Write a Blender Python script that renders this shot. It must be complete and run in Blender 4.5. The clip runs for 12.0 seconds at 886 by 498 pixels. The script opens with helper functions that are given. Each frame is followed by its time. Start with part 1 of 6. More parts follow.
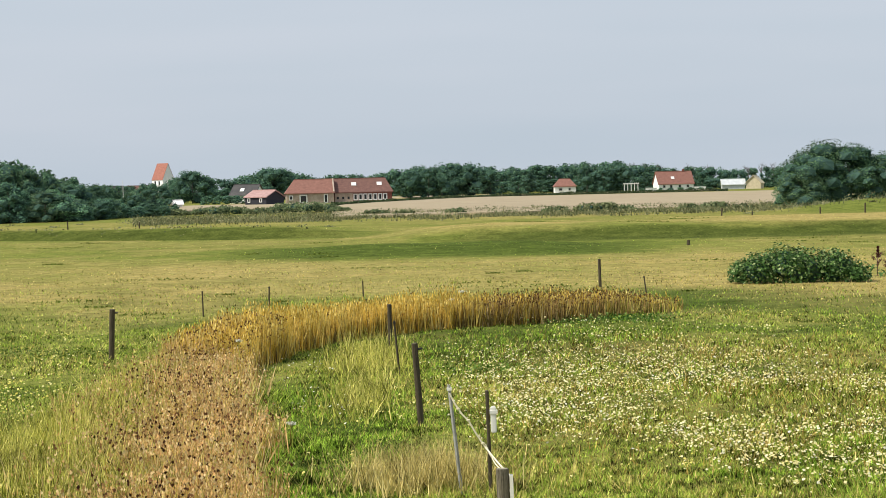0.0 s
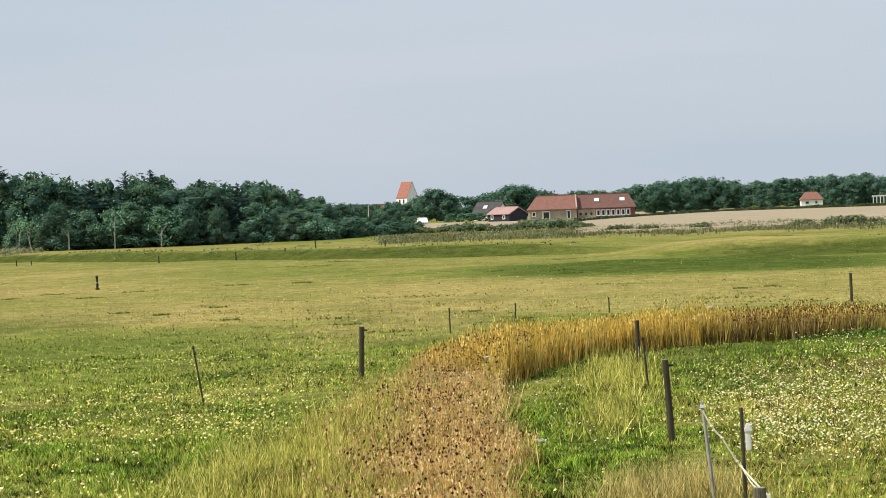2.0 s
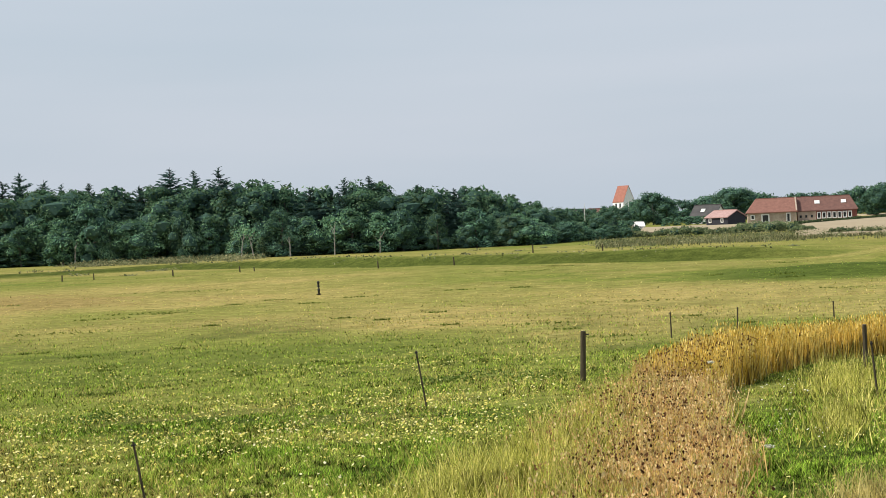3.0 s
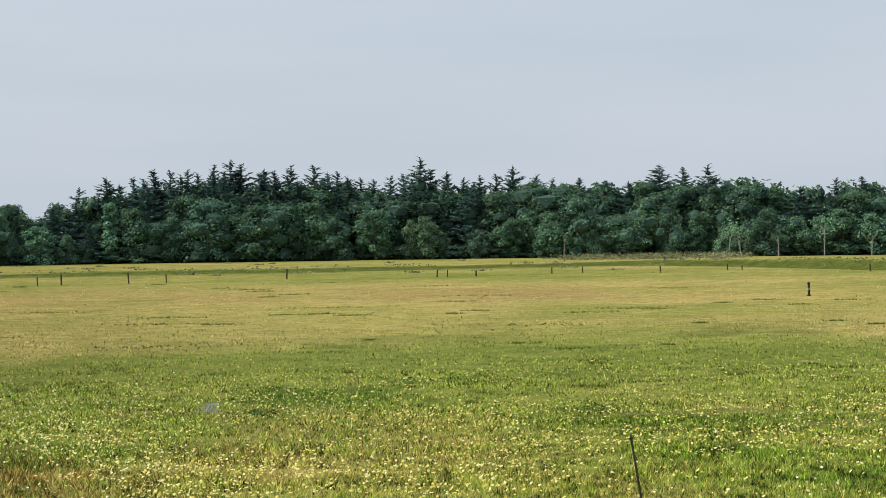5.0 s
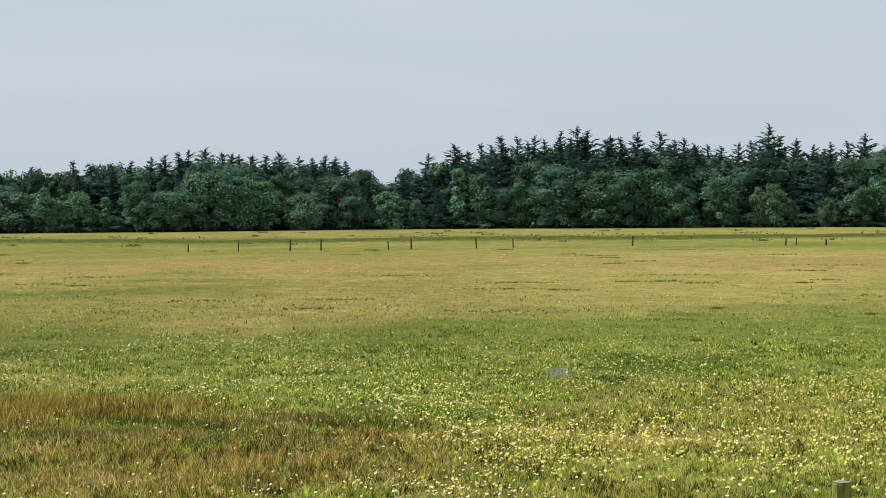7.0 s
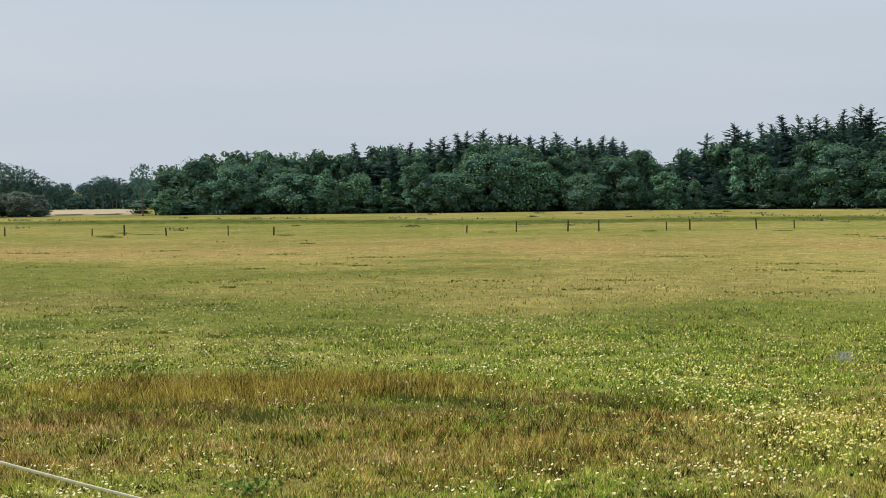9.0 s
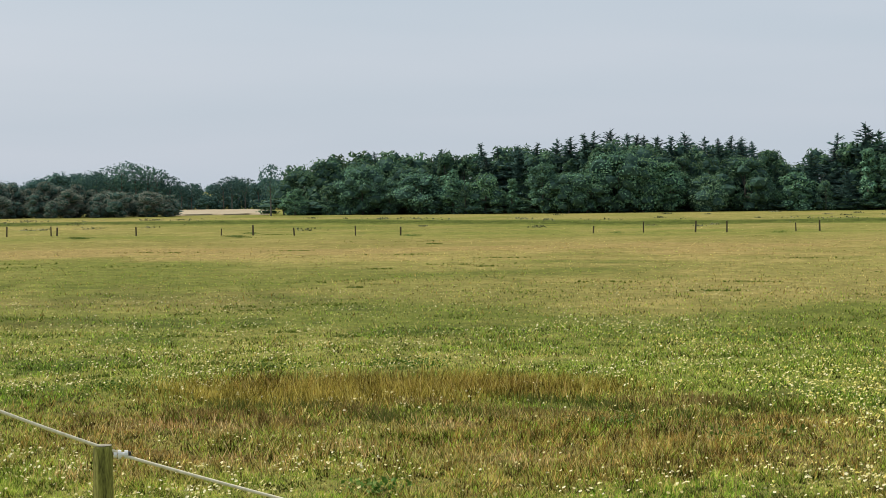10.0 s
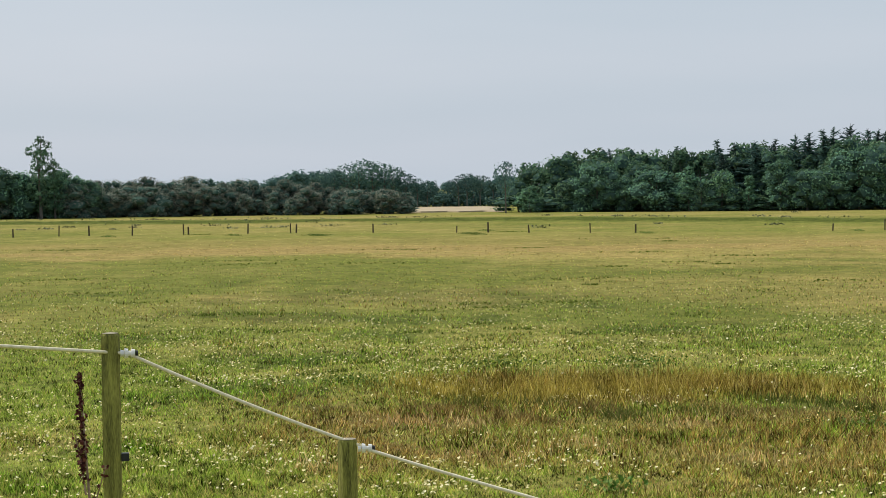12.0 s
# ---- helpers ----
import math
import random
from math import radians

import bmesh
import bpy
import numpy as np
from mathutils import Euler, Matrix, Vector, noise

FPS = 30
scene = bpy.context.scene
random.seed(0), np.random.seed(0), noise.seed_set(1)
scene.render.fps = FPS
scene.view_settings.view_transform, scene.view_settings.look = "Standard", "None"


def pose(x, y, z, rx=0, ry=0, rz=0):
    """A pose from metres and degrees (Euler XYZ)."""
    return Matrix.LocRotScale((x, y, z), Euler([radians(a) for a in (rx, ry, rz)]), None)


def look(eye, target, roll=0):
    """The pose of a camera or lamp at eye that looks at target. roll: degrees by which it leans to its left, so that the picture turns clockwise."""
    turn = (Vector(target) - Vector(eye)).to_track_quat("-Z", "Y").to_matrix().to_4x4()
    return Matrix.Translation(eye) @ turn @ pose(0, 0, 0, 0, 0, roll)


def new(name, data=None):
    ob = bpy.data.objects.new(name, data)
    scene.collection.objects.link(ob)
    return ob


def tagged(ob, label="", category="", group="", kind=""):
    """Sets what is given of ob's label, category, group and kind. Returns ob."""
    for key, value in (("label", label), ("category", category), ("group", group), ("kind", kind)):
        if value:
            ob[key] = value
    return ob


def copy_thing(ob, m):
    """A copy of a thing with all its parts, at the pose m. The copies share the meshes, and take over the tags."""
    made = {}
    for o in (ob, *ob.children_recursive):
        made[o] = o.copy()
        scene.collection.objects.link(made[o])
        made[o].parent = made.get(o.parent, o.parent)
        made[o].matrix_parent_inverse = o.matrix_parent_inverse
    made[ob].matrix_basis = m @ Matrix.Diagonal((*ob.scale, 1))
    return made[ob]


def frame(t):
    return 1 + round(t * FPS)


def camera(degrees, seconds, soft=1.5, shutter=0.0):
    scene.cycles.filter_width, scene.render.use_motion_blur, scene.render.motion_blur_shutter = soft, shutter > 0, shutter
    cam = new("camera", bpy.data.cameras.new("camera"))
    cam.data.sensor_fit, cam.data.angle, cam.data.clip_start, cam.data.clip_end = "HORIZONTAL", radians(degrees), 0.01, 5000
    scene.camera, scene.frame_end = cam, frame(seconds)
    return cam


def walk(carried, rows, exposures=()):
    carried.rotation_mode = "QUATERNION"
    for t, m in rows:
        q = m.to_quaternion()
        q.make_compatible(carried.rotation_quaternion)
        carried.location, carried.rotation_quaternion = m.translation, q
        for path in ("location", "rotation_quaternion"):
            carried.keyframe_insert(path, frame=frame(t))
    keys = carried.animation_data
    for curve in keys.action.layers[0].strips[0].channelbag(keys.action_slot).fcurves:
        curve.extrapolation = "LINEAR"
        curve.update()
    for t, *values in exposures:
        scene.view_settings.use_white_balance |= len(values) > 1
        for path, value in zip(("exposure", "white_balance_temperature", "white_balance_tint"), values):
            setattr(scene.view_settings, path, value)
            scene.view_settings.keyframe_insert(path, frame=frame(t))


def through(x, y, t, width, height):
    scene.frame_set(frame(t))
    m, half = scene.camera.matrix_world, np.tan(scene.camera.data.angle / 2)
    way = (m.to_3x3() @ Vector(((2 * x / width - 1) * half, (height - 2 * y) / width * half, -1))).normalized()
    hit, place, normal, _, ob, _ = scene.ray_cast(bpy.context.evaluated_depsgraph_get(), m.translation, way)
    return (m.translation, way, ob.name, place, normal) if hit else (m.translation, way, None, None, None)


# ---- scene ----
EYE = 3.6          # height of the eye over the meadow
LENS = 26.36
cam = camera(LENS, 12.0, soft=0.6)


def bearing(az, d, z=0.0):
    """A place by its bearing (degrees to the left of straight ahead) and distance."""
    return Vector((-d * math.sin(radians(az)), d * math.cos(radians(az)), z))


def aimed(x, y, yaw, pitch, roll):
    eye = Vector((x, y, EYE))
    way = Vector((-math.sin(radians(yaw)) * math.cos(radians(pitch)), math.cos(radians(yaw)) * math.cos(radians(pitch)), math.sin(radians(pitch))))
    return look(eye, eye + 100 * way, roll)


# seconds, x, y, yaw, pitch, roll: a slow turn to the left on the spot
PATH = [
    (0.0, 0.000, -0.000, -0.00, -1.93, -1.36),
    (0.5, -0.017, 0.026, 1.61, -1.83, -1.51),
    (1.0, -0.033, 0.050, 3.19, -1.65, -1.68),
    (1.5, -0.054, 0.073, 5.00, -1.44, -1.82),
    (2.0, -0.087, 0.094, 7.33, -1.22, -2.07),
    (2.5, -0.136, 0.109, 10.38, -1.00, -2.36),
    (3.0, -0.193, 0.119, 13.86, -0.82, -2.52),
    (3.5, -0.262, 0.120, 17.93, -0.66, -2.64),
    (3.7, -0.288, 0.118, 19.55, -0.58, -2.62),
    (5.3, -0.444, 0.101, 30.19, -0.58, -0.55),
    (5.5, -0.457, 0.099, 31.27, -0.66, -0.42),
    (6.0, -0.487, 0.093, 33.87, -0.90, -0.25),
    (6.5, -0.514, 0.086, 36.42, -1.15, -0.29),
    (7.0, -0.539, 0.078, 38.90, -1.38, -0.44),
    (7.2, -0.548, 0.074, 39.88, -1.46, -0.54),
    (9.0, -0.599, 0.053, 47.28, -1.89, -0.61),
    (9.5, -0.607, 0.048, 49.12, -1.89, -0.54),
    (10.0, -0.616, 0.040, 51.10, -1.84, -0.58),
    (10.5, -0.626, 0.028, 53.22, -1.75, -0.64),
    (11.0, -0.634, 0.016, 55.28, -1.72, -0.65),
    (11.5, -0.636, 0.010, 57.00, -1.75, -0.64),
    (12.0, -0.631, 0.014, 58.19, -1.85, -0.65),
]
walk(cam, [(t, aimed(*row)) for t, *row in PATH], [(0.0, 0.0), (7.2, 0.0), (9.0, -0.04), (12.0, -0.04)])

# ---- sky, sun ----
world = bpy.data.worlds.new("hazy_sky")
scene.world = world
world.use_nodes = True
wn, wl = world.node_tree.nodes, world.node_tree.links
wn.clear()
w_out, w_bg = wn.new("ShaderNodeOutputWorld"), wn.new("ShaderNodeBackground")
w_sky, w_mix = wn.new("ShaderNodeTexSky"), wn.new("ShaderNodeMix")
SUN_EL, SUN_AZ = 47.0, 108.0       # the sun's height, and its bearing to the left of straight ahead
w_sky.sky_type, w_sky.sun_disc = "NISHITA", False
w_sky.sun_elevation, w_sky.sun_rotation = radians(SUN_EL), radians(-SUN_AZ)
w_sky.dust_density, w_sky.air_density, w_sky.ozone_density = 4.0, 1.0, 1.0
w_scale = wn.new("ShaderNodeVectorMath")
w_scale.operation = "SCALE"
w_scale.inputs["Scale"].default_value = 0.10
wl.new(w_sky.outputs[0], w_scale.inputs[0])
w_geo, w_map, w_noise, w_ramp = wn.new("ShaderNodeTexCoord"), wn.new("ShaderNodeMapping"), wn.new("ShaderNodeTexNoise"), wn.new("ShaderNodeValToRGB")
w_map.inputs["Scale"].default_value = (1.6, 1.6, 14.0)
w_noise.inputs["Scale"].default_value, w_noise.inputs["Detail"].default_value = 1.3, 3.0
w_ramp.color_ramp.elements[0].position, w_ramp.color_ramp.elements[1].position = 0.3, 0.7
w_ramp.color_ramp.elements[0].color = (0.572, 0.660, 0.755, 1)
w_ramp.color_ramp.elements[1].color = (0.655, 0.715, 0.805, 1)
wl.new(w_geo.outputs["Generated"], w_map.inputs["Vector"])
wl.new(w_map.outputs[0], w_noise.inputs["Vector"])
wl.new(w_noise.outputs["Fac"], w_ramp.inputs[0])
w_mix.data_type = "RGBA"
w_mix.inputs["Factor"].default_value = 0.86      # a veil of high cloud over the blue
wl.new(w_scale.outputs[0], w_mix.inputs["A"])
wl.new(w_ramp.outputs[0], w_mix.inputs["B"])
wl.new(w_mix.outputs["Result"], w_bg.inputs["Color"])
w_bg.inputs["Strength"].default_value = 1.0
wl.new(w_bg.outputs[0], w_out.inputs[0])

sun_data = bpy.data.lights.new("sun", "SUN")
sun_data.energy, sun_data.angle, sun_data.color = 4.9, radians(6), (1.0, 0.94, 0.82)
sun = new("sun", sun_data)
sun.matrix_world = look(bearing(SUN_AZ, 60, 64), (0, 0, 0))

# ---- materials ----
def shader(name, rough=0.8, spec=0.3):
    m = bpy.data.materials.new(name)
    m.use_nodes = True
    b = m.node_tree.nodes["Principled BSDF"]
    b.inputs["Roughness"].default_value = rough
    b.inputs["Specular IOR Level"].default_value = spec
    return m, m.node_tree.nodes, m.node_tree.links, b


def ramp(nodes, links, source, stops):
    r = nodes.new("ShaderNodeValToRGB")
    e = r.color_ramp.elements
    while len(e) < len(stops):
        e.new(0.5)
    for k, (at, col) in zip(e, stops):
        k.position, k.color = at, (*col, 1)
    links.new(source, r.inputs[0])
    return r.outputs["Color"]


def blend(nodes, links, fac, a, b, kind="MIX"):
    m = nodes.new("ShaderNodeMix")
    m.data_type, m.blend_type = "RGBA", kind
    for key, v in (("Factor", fac), ("A", a), ("B", b)):
        if isinstance(v, (int, float)):
            m.inputs[key].default_value = v
        elif isinstance(v, tuple):
            m.inputs[key].default_value = (*v, 1)
        else:
            links.new(v, m.inputs[key])
    return m.outputs["Result"]


def noise_of(nodes, links, scale, detail=4.0, coords="Object", stretch=(1, 1, 1)):
    c, mp, n = nodes.new("ShaderNodeTexCoord"), nodes.new("ShaderNodeMapping"), nodes.new("ShaderNodeTexNoise")
    mp.inputs["Scale"].default_value = stretch
    n.inputs["Scale"].default_value, n.inputs["Detail"].default_value = scale, detail
    links.new(c.outputs[coords], mp.inputs[0])
    links.new(mp.outputs[0], n.inputs["Vector"])
    return n.outputs["Fac"]


def bump(nodes, links, b, height, strength, distance):
    k = nodes.new("ShaderNodeBump")
    k.inputs["Strength"].default_value, k.inputs["Distance"].default_value = strength, distance
    links.new(height, k.inputs["Height"])
    links.new(k.outputs[0], b.inputs["Normal"])


def rough_paint(name, dark, light, scale=3.0, rough=0.8, relief=0.2, distance=0.01, stretch=(1, 1, 1), spec=0.3):
    """A surface between two tones, with grain at two sizes and fine relief."""
    m, n, l, b = shader(name, rough, spec)
    big, small = noise_of(n, l, scale, 3, stretch=stretch), noise_of(n, l, scale * 9, 5, stretch=stretch)
    mean = blend(n, l, 0.45, big, small)
    l.new(ramp(n, l, mean, [(0.32, dark), (0.68, light)]), b.inputs["Base Color"])
    bump(n, l, b, small, relief, distance)
    return m


def leafy(name, tones, through=0.25, spread=0.35, rough=0.7, clumps=None, gloss=0.03):
    """Leaves or blades: tones by leaf, by plant and by clump (clumps per metre, least, most), part of the light passing
    through. Dark clumps paint in shade between tufts, light ones the lit tops of crowns.
    """
    m, n, l, b = shader(name, rough, gloss)
    geo, info = n.new("ShaderNodeNewGeometry"), n.new("ShaderNodeObjectInfo")
    col = ramp(n, l, geo.outputs["Random Per Island"], tones)
    # noise clumps: shade in gaps and light on tops, multiplied into the colour
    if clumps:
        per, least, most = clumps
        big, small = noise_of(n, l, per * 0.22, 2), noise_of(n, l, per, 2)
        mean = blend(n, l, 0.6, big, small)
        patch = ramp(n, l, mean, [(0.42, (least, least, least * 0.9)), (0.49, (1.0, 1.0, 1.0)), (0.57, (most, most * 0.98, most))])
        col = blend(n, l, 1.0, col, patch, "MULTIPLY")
    hue = n.new("ShaderNodeHueSaturation")
    mr = n.new("ShaderNodeMapRange")
    mr.inputs["To Min"].default_value, mr.inputs["To Max"].default_value = 1 - spread, 1 + spread
    l.new(info.outputs["Random"], mr.inputs["Value"])
    l.new(mr.outputs[0], hue.inputs["Value"])
    if spread:
        mh = n.new("ShaderNodeMapRange")
        mh.inputs["To Min"].default_value, mh.inputs["To Max"].default_value = 0.466, 0.511
        other = n.new("ShaderNodeTexWhiteNoise")
        other.noise_dimensions = "1D"
        l.new(info.outputs["Random"], other.inputs["W"])
        l.new(other.outputs["Value"], mh.inputs["Value"])
        l.new(mh.outputs[0], hue.inputs["Hue"])
    l.new(col, hue.inputs["Color"])
    l.new(hue.outputs[0], b.inputs["Base Color"])
    if through:
        tr, mix, out = n.new("ShaderNodeBsdfTranslucent"), n.new("ShaderNodeMixShader"), n["Material Output"]
        mix.inputs[0].default_value = through
        l.new(hue.outputs[0], tr.inputs["Color"])
        l.new(b.outputs[0], mix.inputs[1])
        l.new(tr.outputs[0], mix.inputs[2])
        l.new(mix.outputs[0], out.inputs["Surface"])
    return m


# blue raised in these leaf tones: distance haze is painted into the colour
M_LEAF = leafy("haze_tinted_broad_leaves", [(0.0, (0.094, 0.196, 0.140)), (0.5, (0.132, 0.256, 0.166)), (0.9, (0.176, 0.318, 0.182)), (1.0, (0.215, 0.350, 0.200))], 0.33, 0.45, clumps=(0.7, 0.60, 1.45))
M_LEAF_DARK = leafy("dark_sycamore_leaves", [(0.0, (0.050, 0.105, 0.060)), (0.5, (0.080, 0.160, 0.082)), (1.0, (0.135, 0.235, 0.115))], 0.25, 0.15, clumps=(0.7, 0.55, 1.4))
M_LEAF_PALE = leafy("pale_leaves", [(0.0, (0.115, 0.225, 0.145)), (0.5, (0.172, 0.305, 0.175)), (1.0, (0.245, 0.375, 0.220))], 0.38, clumps=(0.7, 0.65, 1.35))
# greyed and lightened for distance haze, which is put into the colour
M_LEAF_DULL = leafy("haze_greyed_hedge_leaves", [(0.0, (0.128, 0.156, 0.130)), (0.5, (0.182, 0.210, 0.168)), (1.0, (0.250, 0.262, 0.198))], 0.3, 0.30, clumps=(0.5, 0.65, 1.35))
# bluish tones again hold painted distance haze
M_NEEDLE = leafy("haze_tinted_needles", [(0.0, (0.044, 0.094, 0.094)), (0.6, (0.072, 0.140, 0.126)), (1.0, (0.115, 0.190, 0.146))], 0.28)
# filler inside crowns and bushes; shade between the leaves is put into its colour
M_CORE = rough_paint("shaded_inner_foliage", (0.036, 0.074, 0.064), (0.074, 0.132, 0.102), 1.2, 0.9, 0.6, 0.2, spec=0.02)
M_BARK = rough_paint("bark", (0.05, 0.045, 0.04), (0.16, 0.15, 0.13), 2.0, 0.9, 0.6, 0.03, (4, 4, 0.6))
M_BIRCH = rough_paint("pale_bark", (0.12, 0.11, 0.10), (0.5, 0.48, 0.44), 2.0, 0.8, 0.4, 0.02, (1, 1, 4))
M_WHITE = rough_paint("white_paint", (0.62, 0.62, 0.60), (0.82, 0.82, 0.80), 1.0, 0.6, 0.1)
M_TILE = rough_paint("red_roof_tiles", (0.225, 0.085, 0.062), (0.400, 0.165, 0.120), 0.5, 0.75, 0.5, 0.05, (3, 3, 3))
M_TILE_ROSE = rough_paint("faded_rose_tiles", (0.165, 0.075, 0.058), (0.285, 0.138, 0.106), 0.5, 0.75, 0.5, 0.05, (3, 3, 3))
M_TILE_PINK = rough_paint("sun_bleached_pink_roof", (0.300, 0.180, 0.170), (0.460, 0.300, 0.280), 0.5, 0.7, 0.3, 0.03, (3, 3, 3))
M_LIME = rough_paint("fresh_limewash", (0.80, 0.80, 0.79), (0.90, 0.90, 0.89), 1.0, 0.7, 0.1)
M_TILE_OLD = rough_paint("old_brown_red_tiles", (0.100, 0.052, 0.044), (0.200, 0.100, 0.080), 0.5, 0.8, 0.5, 0.05, (3, 3, 3))
M_TILE_DARK = rough_paint("dark_roof_tiles", (0.03, 0.03, 0.034), (0.08, 0.075, 0.075), 0.6, 0.7, 0.4, 0.04)
M_BRICK = rough_paint("red_brick", (0.13, 0.045, 0.035), (0.27, 0.10, 0.075), 1.5, 0.85, 0.4, 0.02)
M_STONE_WALL = rough_paint("weathered_pale_brick", (0.28, 0.22, 0.17), (0.50, 0.41, 0.33), 1.2, 0.85, 0.4, 0.02)
M_DARKWOOD = rough_paint("dark_stained_boards", (0.012, 0.014, 0.022), (0.035, 0.036, 0.048), 2.0, 0.7, 0.4, 0.02, (8, 8, 0.5))
M_GLASS, _n, _l, _b = shader("window_glass", 0.08, 0.6)
_b.inputs["Base Color"].default_value = (0.02, 0.025, 0.03, 1)
M_CREAM = rough_paint("cream_render", (0.45, 0.38, 0.26), (0.66, 0.57, 0.40), 0.8, 0.85, 0.2)
M_FOIL = rough_paint("pale_greenhouse_foil", (0.42, 0.45, 0.46), (0.62, 0.65, 0.66), 0.7, 0.35, 0.2)

# the very low clump minimum paints shade between the tufts into the blades
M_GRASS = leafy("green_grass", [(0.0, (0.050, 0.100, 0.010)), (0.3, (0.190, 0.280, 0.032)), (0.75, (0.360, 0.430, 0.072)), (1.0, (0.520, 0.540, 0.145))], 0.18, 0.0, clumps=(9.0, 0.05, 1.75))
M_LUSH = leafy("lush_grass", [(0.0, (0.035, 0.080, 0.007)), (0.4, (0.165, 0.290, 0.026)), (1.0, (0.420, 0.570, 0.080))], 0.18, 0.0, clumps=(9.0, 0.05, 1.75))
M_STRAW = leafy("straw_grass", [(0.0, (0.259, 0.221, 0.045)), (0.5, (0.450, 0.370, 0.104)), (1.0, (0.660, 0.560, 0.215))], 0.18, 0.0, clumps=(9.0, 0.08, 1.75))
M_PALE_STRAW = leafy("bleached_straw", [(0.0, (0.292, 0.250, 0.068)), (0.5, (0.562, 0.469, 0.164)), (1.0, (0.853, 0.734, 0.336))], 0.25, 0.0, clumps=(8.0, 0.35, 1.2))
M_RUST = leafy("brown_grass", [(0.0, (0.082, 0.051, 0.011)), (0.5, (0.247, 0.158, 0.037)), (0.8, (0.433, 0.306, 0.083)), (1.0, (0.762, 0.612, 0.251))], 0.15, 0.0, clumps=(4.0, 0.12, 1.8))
M_REED = leafy("ochre_reed", [(0.0, (0.340, 0.215, 0.032)), (0.5, (0.720, 0.510, 0.095)), (1.0, (0.890, 0.760, 0.280))], 0.3, 0.0, clumps=(3.0, 0.70, 1.25))
M_OCHRE = leafy("ochre_grass", [(0.0, (0.140, 0.112, 0.018)), (0.5, (0.370, 0.300, 0.055)), (1.0, (0.640, 0.540, 0.160))], 0.25, 0.0, clumps=(6.0, 0.30, 1.4))
M_REED_BROWN = leafy("brown_reed", [(0.0, (0.075, 0.052, 0.018)), (0.5, (0.210, 0.150, 0.048)), (1.0, (0.480, 0.370, 0.150))], 0.3, 0.0)
M_SEDGE = leafy("pale_sedge", [(0.0, (0.186, 0.216, 0.030)), (0.5, (0.450, 0.443, 0.090)), (1.0, (0.832, 0.736, 0.248))], 0.25, 0.0, clumps=(6.0, 0.28, 1.45))
M_SEED = leafy("dark_seed_heads", [(0.0, (0.030, 0.014, 0.009)), (0.6, (0.110, 0.052, 0.026)), (1.0, (0.290, 0.150, 0.070))], 0.0, 0.0)
M_PETAL = leafy("white_petals", [(0.0, (0.55, 0.54, 0.40)), (0.6, (0.74, 0.73, 0.62)), (1.0, (0.82, 0.82, 0.76))], 0.2, 0.0)
M_YELLOW = leafy("yellow_petals", [(0.0, (0.52, 0.44, 0.08)), (0.6, (0.74, 0.66, 0.20)), (1.0, (0.80, 0.76, 0.40))], 0.1, 0.0)
M_BRAMBLE = leafy("bramble_leaves", [(0.0, (0.020, 0.052, 0.012)), (0.5, (0.055, 0.122, 0.028)), (0.85, (0.140, 0.240, 0.066)), (1.0, (0.380, 0.450, 0.210))], 0.2, 0.0, 0.5, gloss=0.10)
M_POST = rough_paint("weathered_post_wood", (0.030, 0.024, 0.016), (0.125, 0.105, 0.070), 6.0, 0.9, 0.7, 0.01, (6, 6, 0.5), 0.1)
M_POST_GREY = rough_paint("cracked_grey_wood", (0.020, 0.017, 0.012), (0.300, 0.270, 0.200), 8.0, 0.9, 0.8, 0.008, (6, 6, 0.35), 0.1)
M_POST_GREEN = rough_paint("mossy_treated_wood", (0.014, 0.016, 0.003), (0.390, 0.385, 0.085), 7.0, 0.85, 0.8, 0.006, (5, 5, 0.7))
M_POST_END = rough_paint("cut_wood_end", (0.150, 0.140, 0.100), (0.380, 0.340, 0.250), 14.0, 0.9, 0.5, 0.003)
M_ROD = rough_paint("grey_fence_rod", (0.200, 0.200, 0.180), (0.420, 0.420, 0.390), 12.0, 0.6, 0.2, 0.002, (1, 1, 0.3))
M_ROPE = rough_paint("white_fence_rope", (0.600, 0.530, 0.350), (0.900, 0.840, 0.640), 60.0, 0.8, 0.5, 0.002)
M_PLASTIC = rough_paint("white_plastic", (0.70, 0.69, 0.64), (0.82, 0.81, 0.77), 20.0, 0.4, 0.1, 0.001)
M_BLACK = rough_paint("black_plastic", (0.012, 0.012, 0.012), (0.030, 0.030, 0.030), 20.0, 0.5, 0.1, 0.001)
M_HUSK = leafy("pinkish_straw", [(0.0, (0.380, 0.215, 0.080)), (0.5, (0.740, 0.490, 0.205)), (1.0, (0.890, 0.730, 0.400))], 0.3, 0.0, clumps=(5.0, 0.60, 1.25))
M_PETAL_SMALL = leafy("cream_petals", [(0.0, (0.469, 0.415, 0.160)), (0.5, (0.734, 0.662, 0.338)), (1.0, (0.836, 0.791, 0.562))], 0.1, 0.0)
M_RUSH = leafy("dark_rushes", [(0.0, (0.055, 0.078, 0.016)), (0.6, (0.115, 0.140, 0.032)), (1.0, (0.230, 0.225, 0.075))], 0.25, 0.0)
M_STALK = rough_paint("dry_pinkish_stalk", (0.120, 0.070, 0.050), (0.420, 0.300, 0.220), 20.0, 0.8, 0.3, 0.002, (1, 1, 0.2))
M_MOUND = leafy("grey_green_scrub", [(0.0, (0.085, 0.125, 0.062)), (0.5, (0.145, 0.195, 0.092)), (1.0, (0.225, 0.270, 0.140))], 0.25, 0.15)
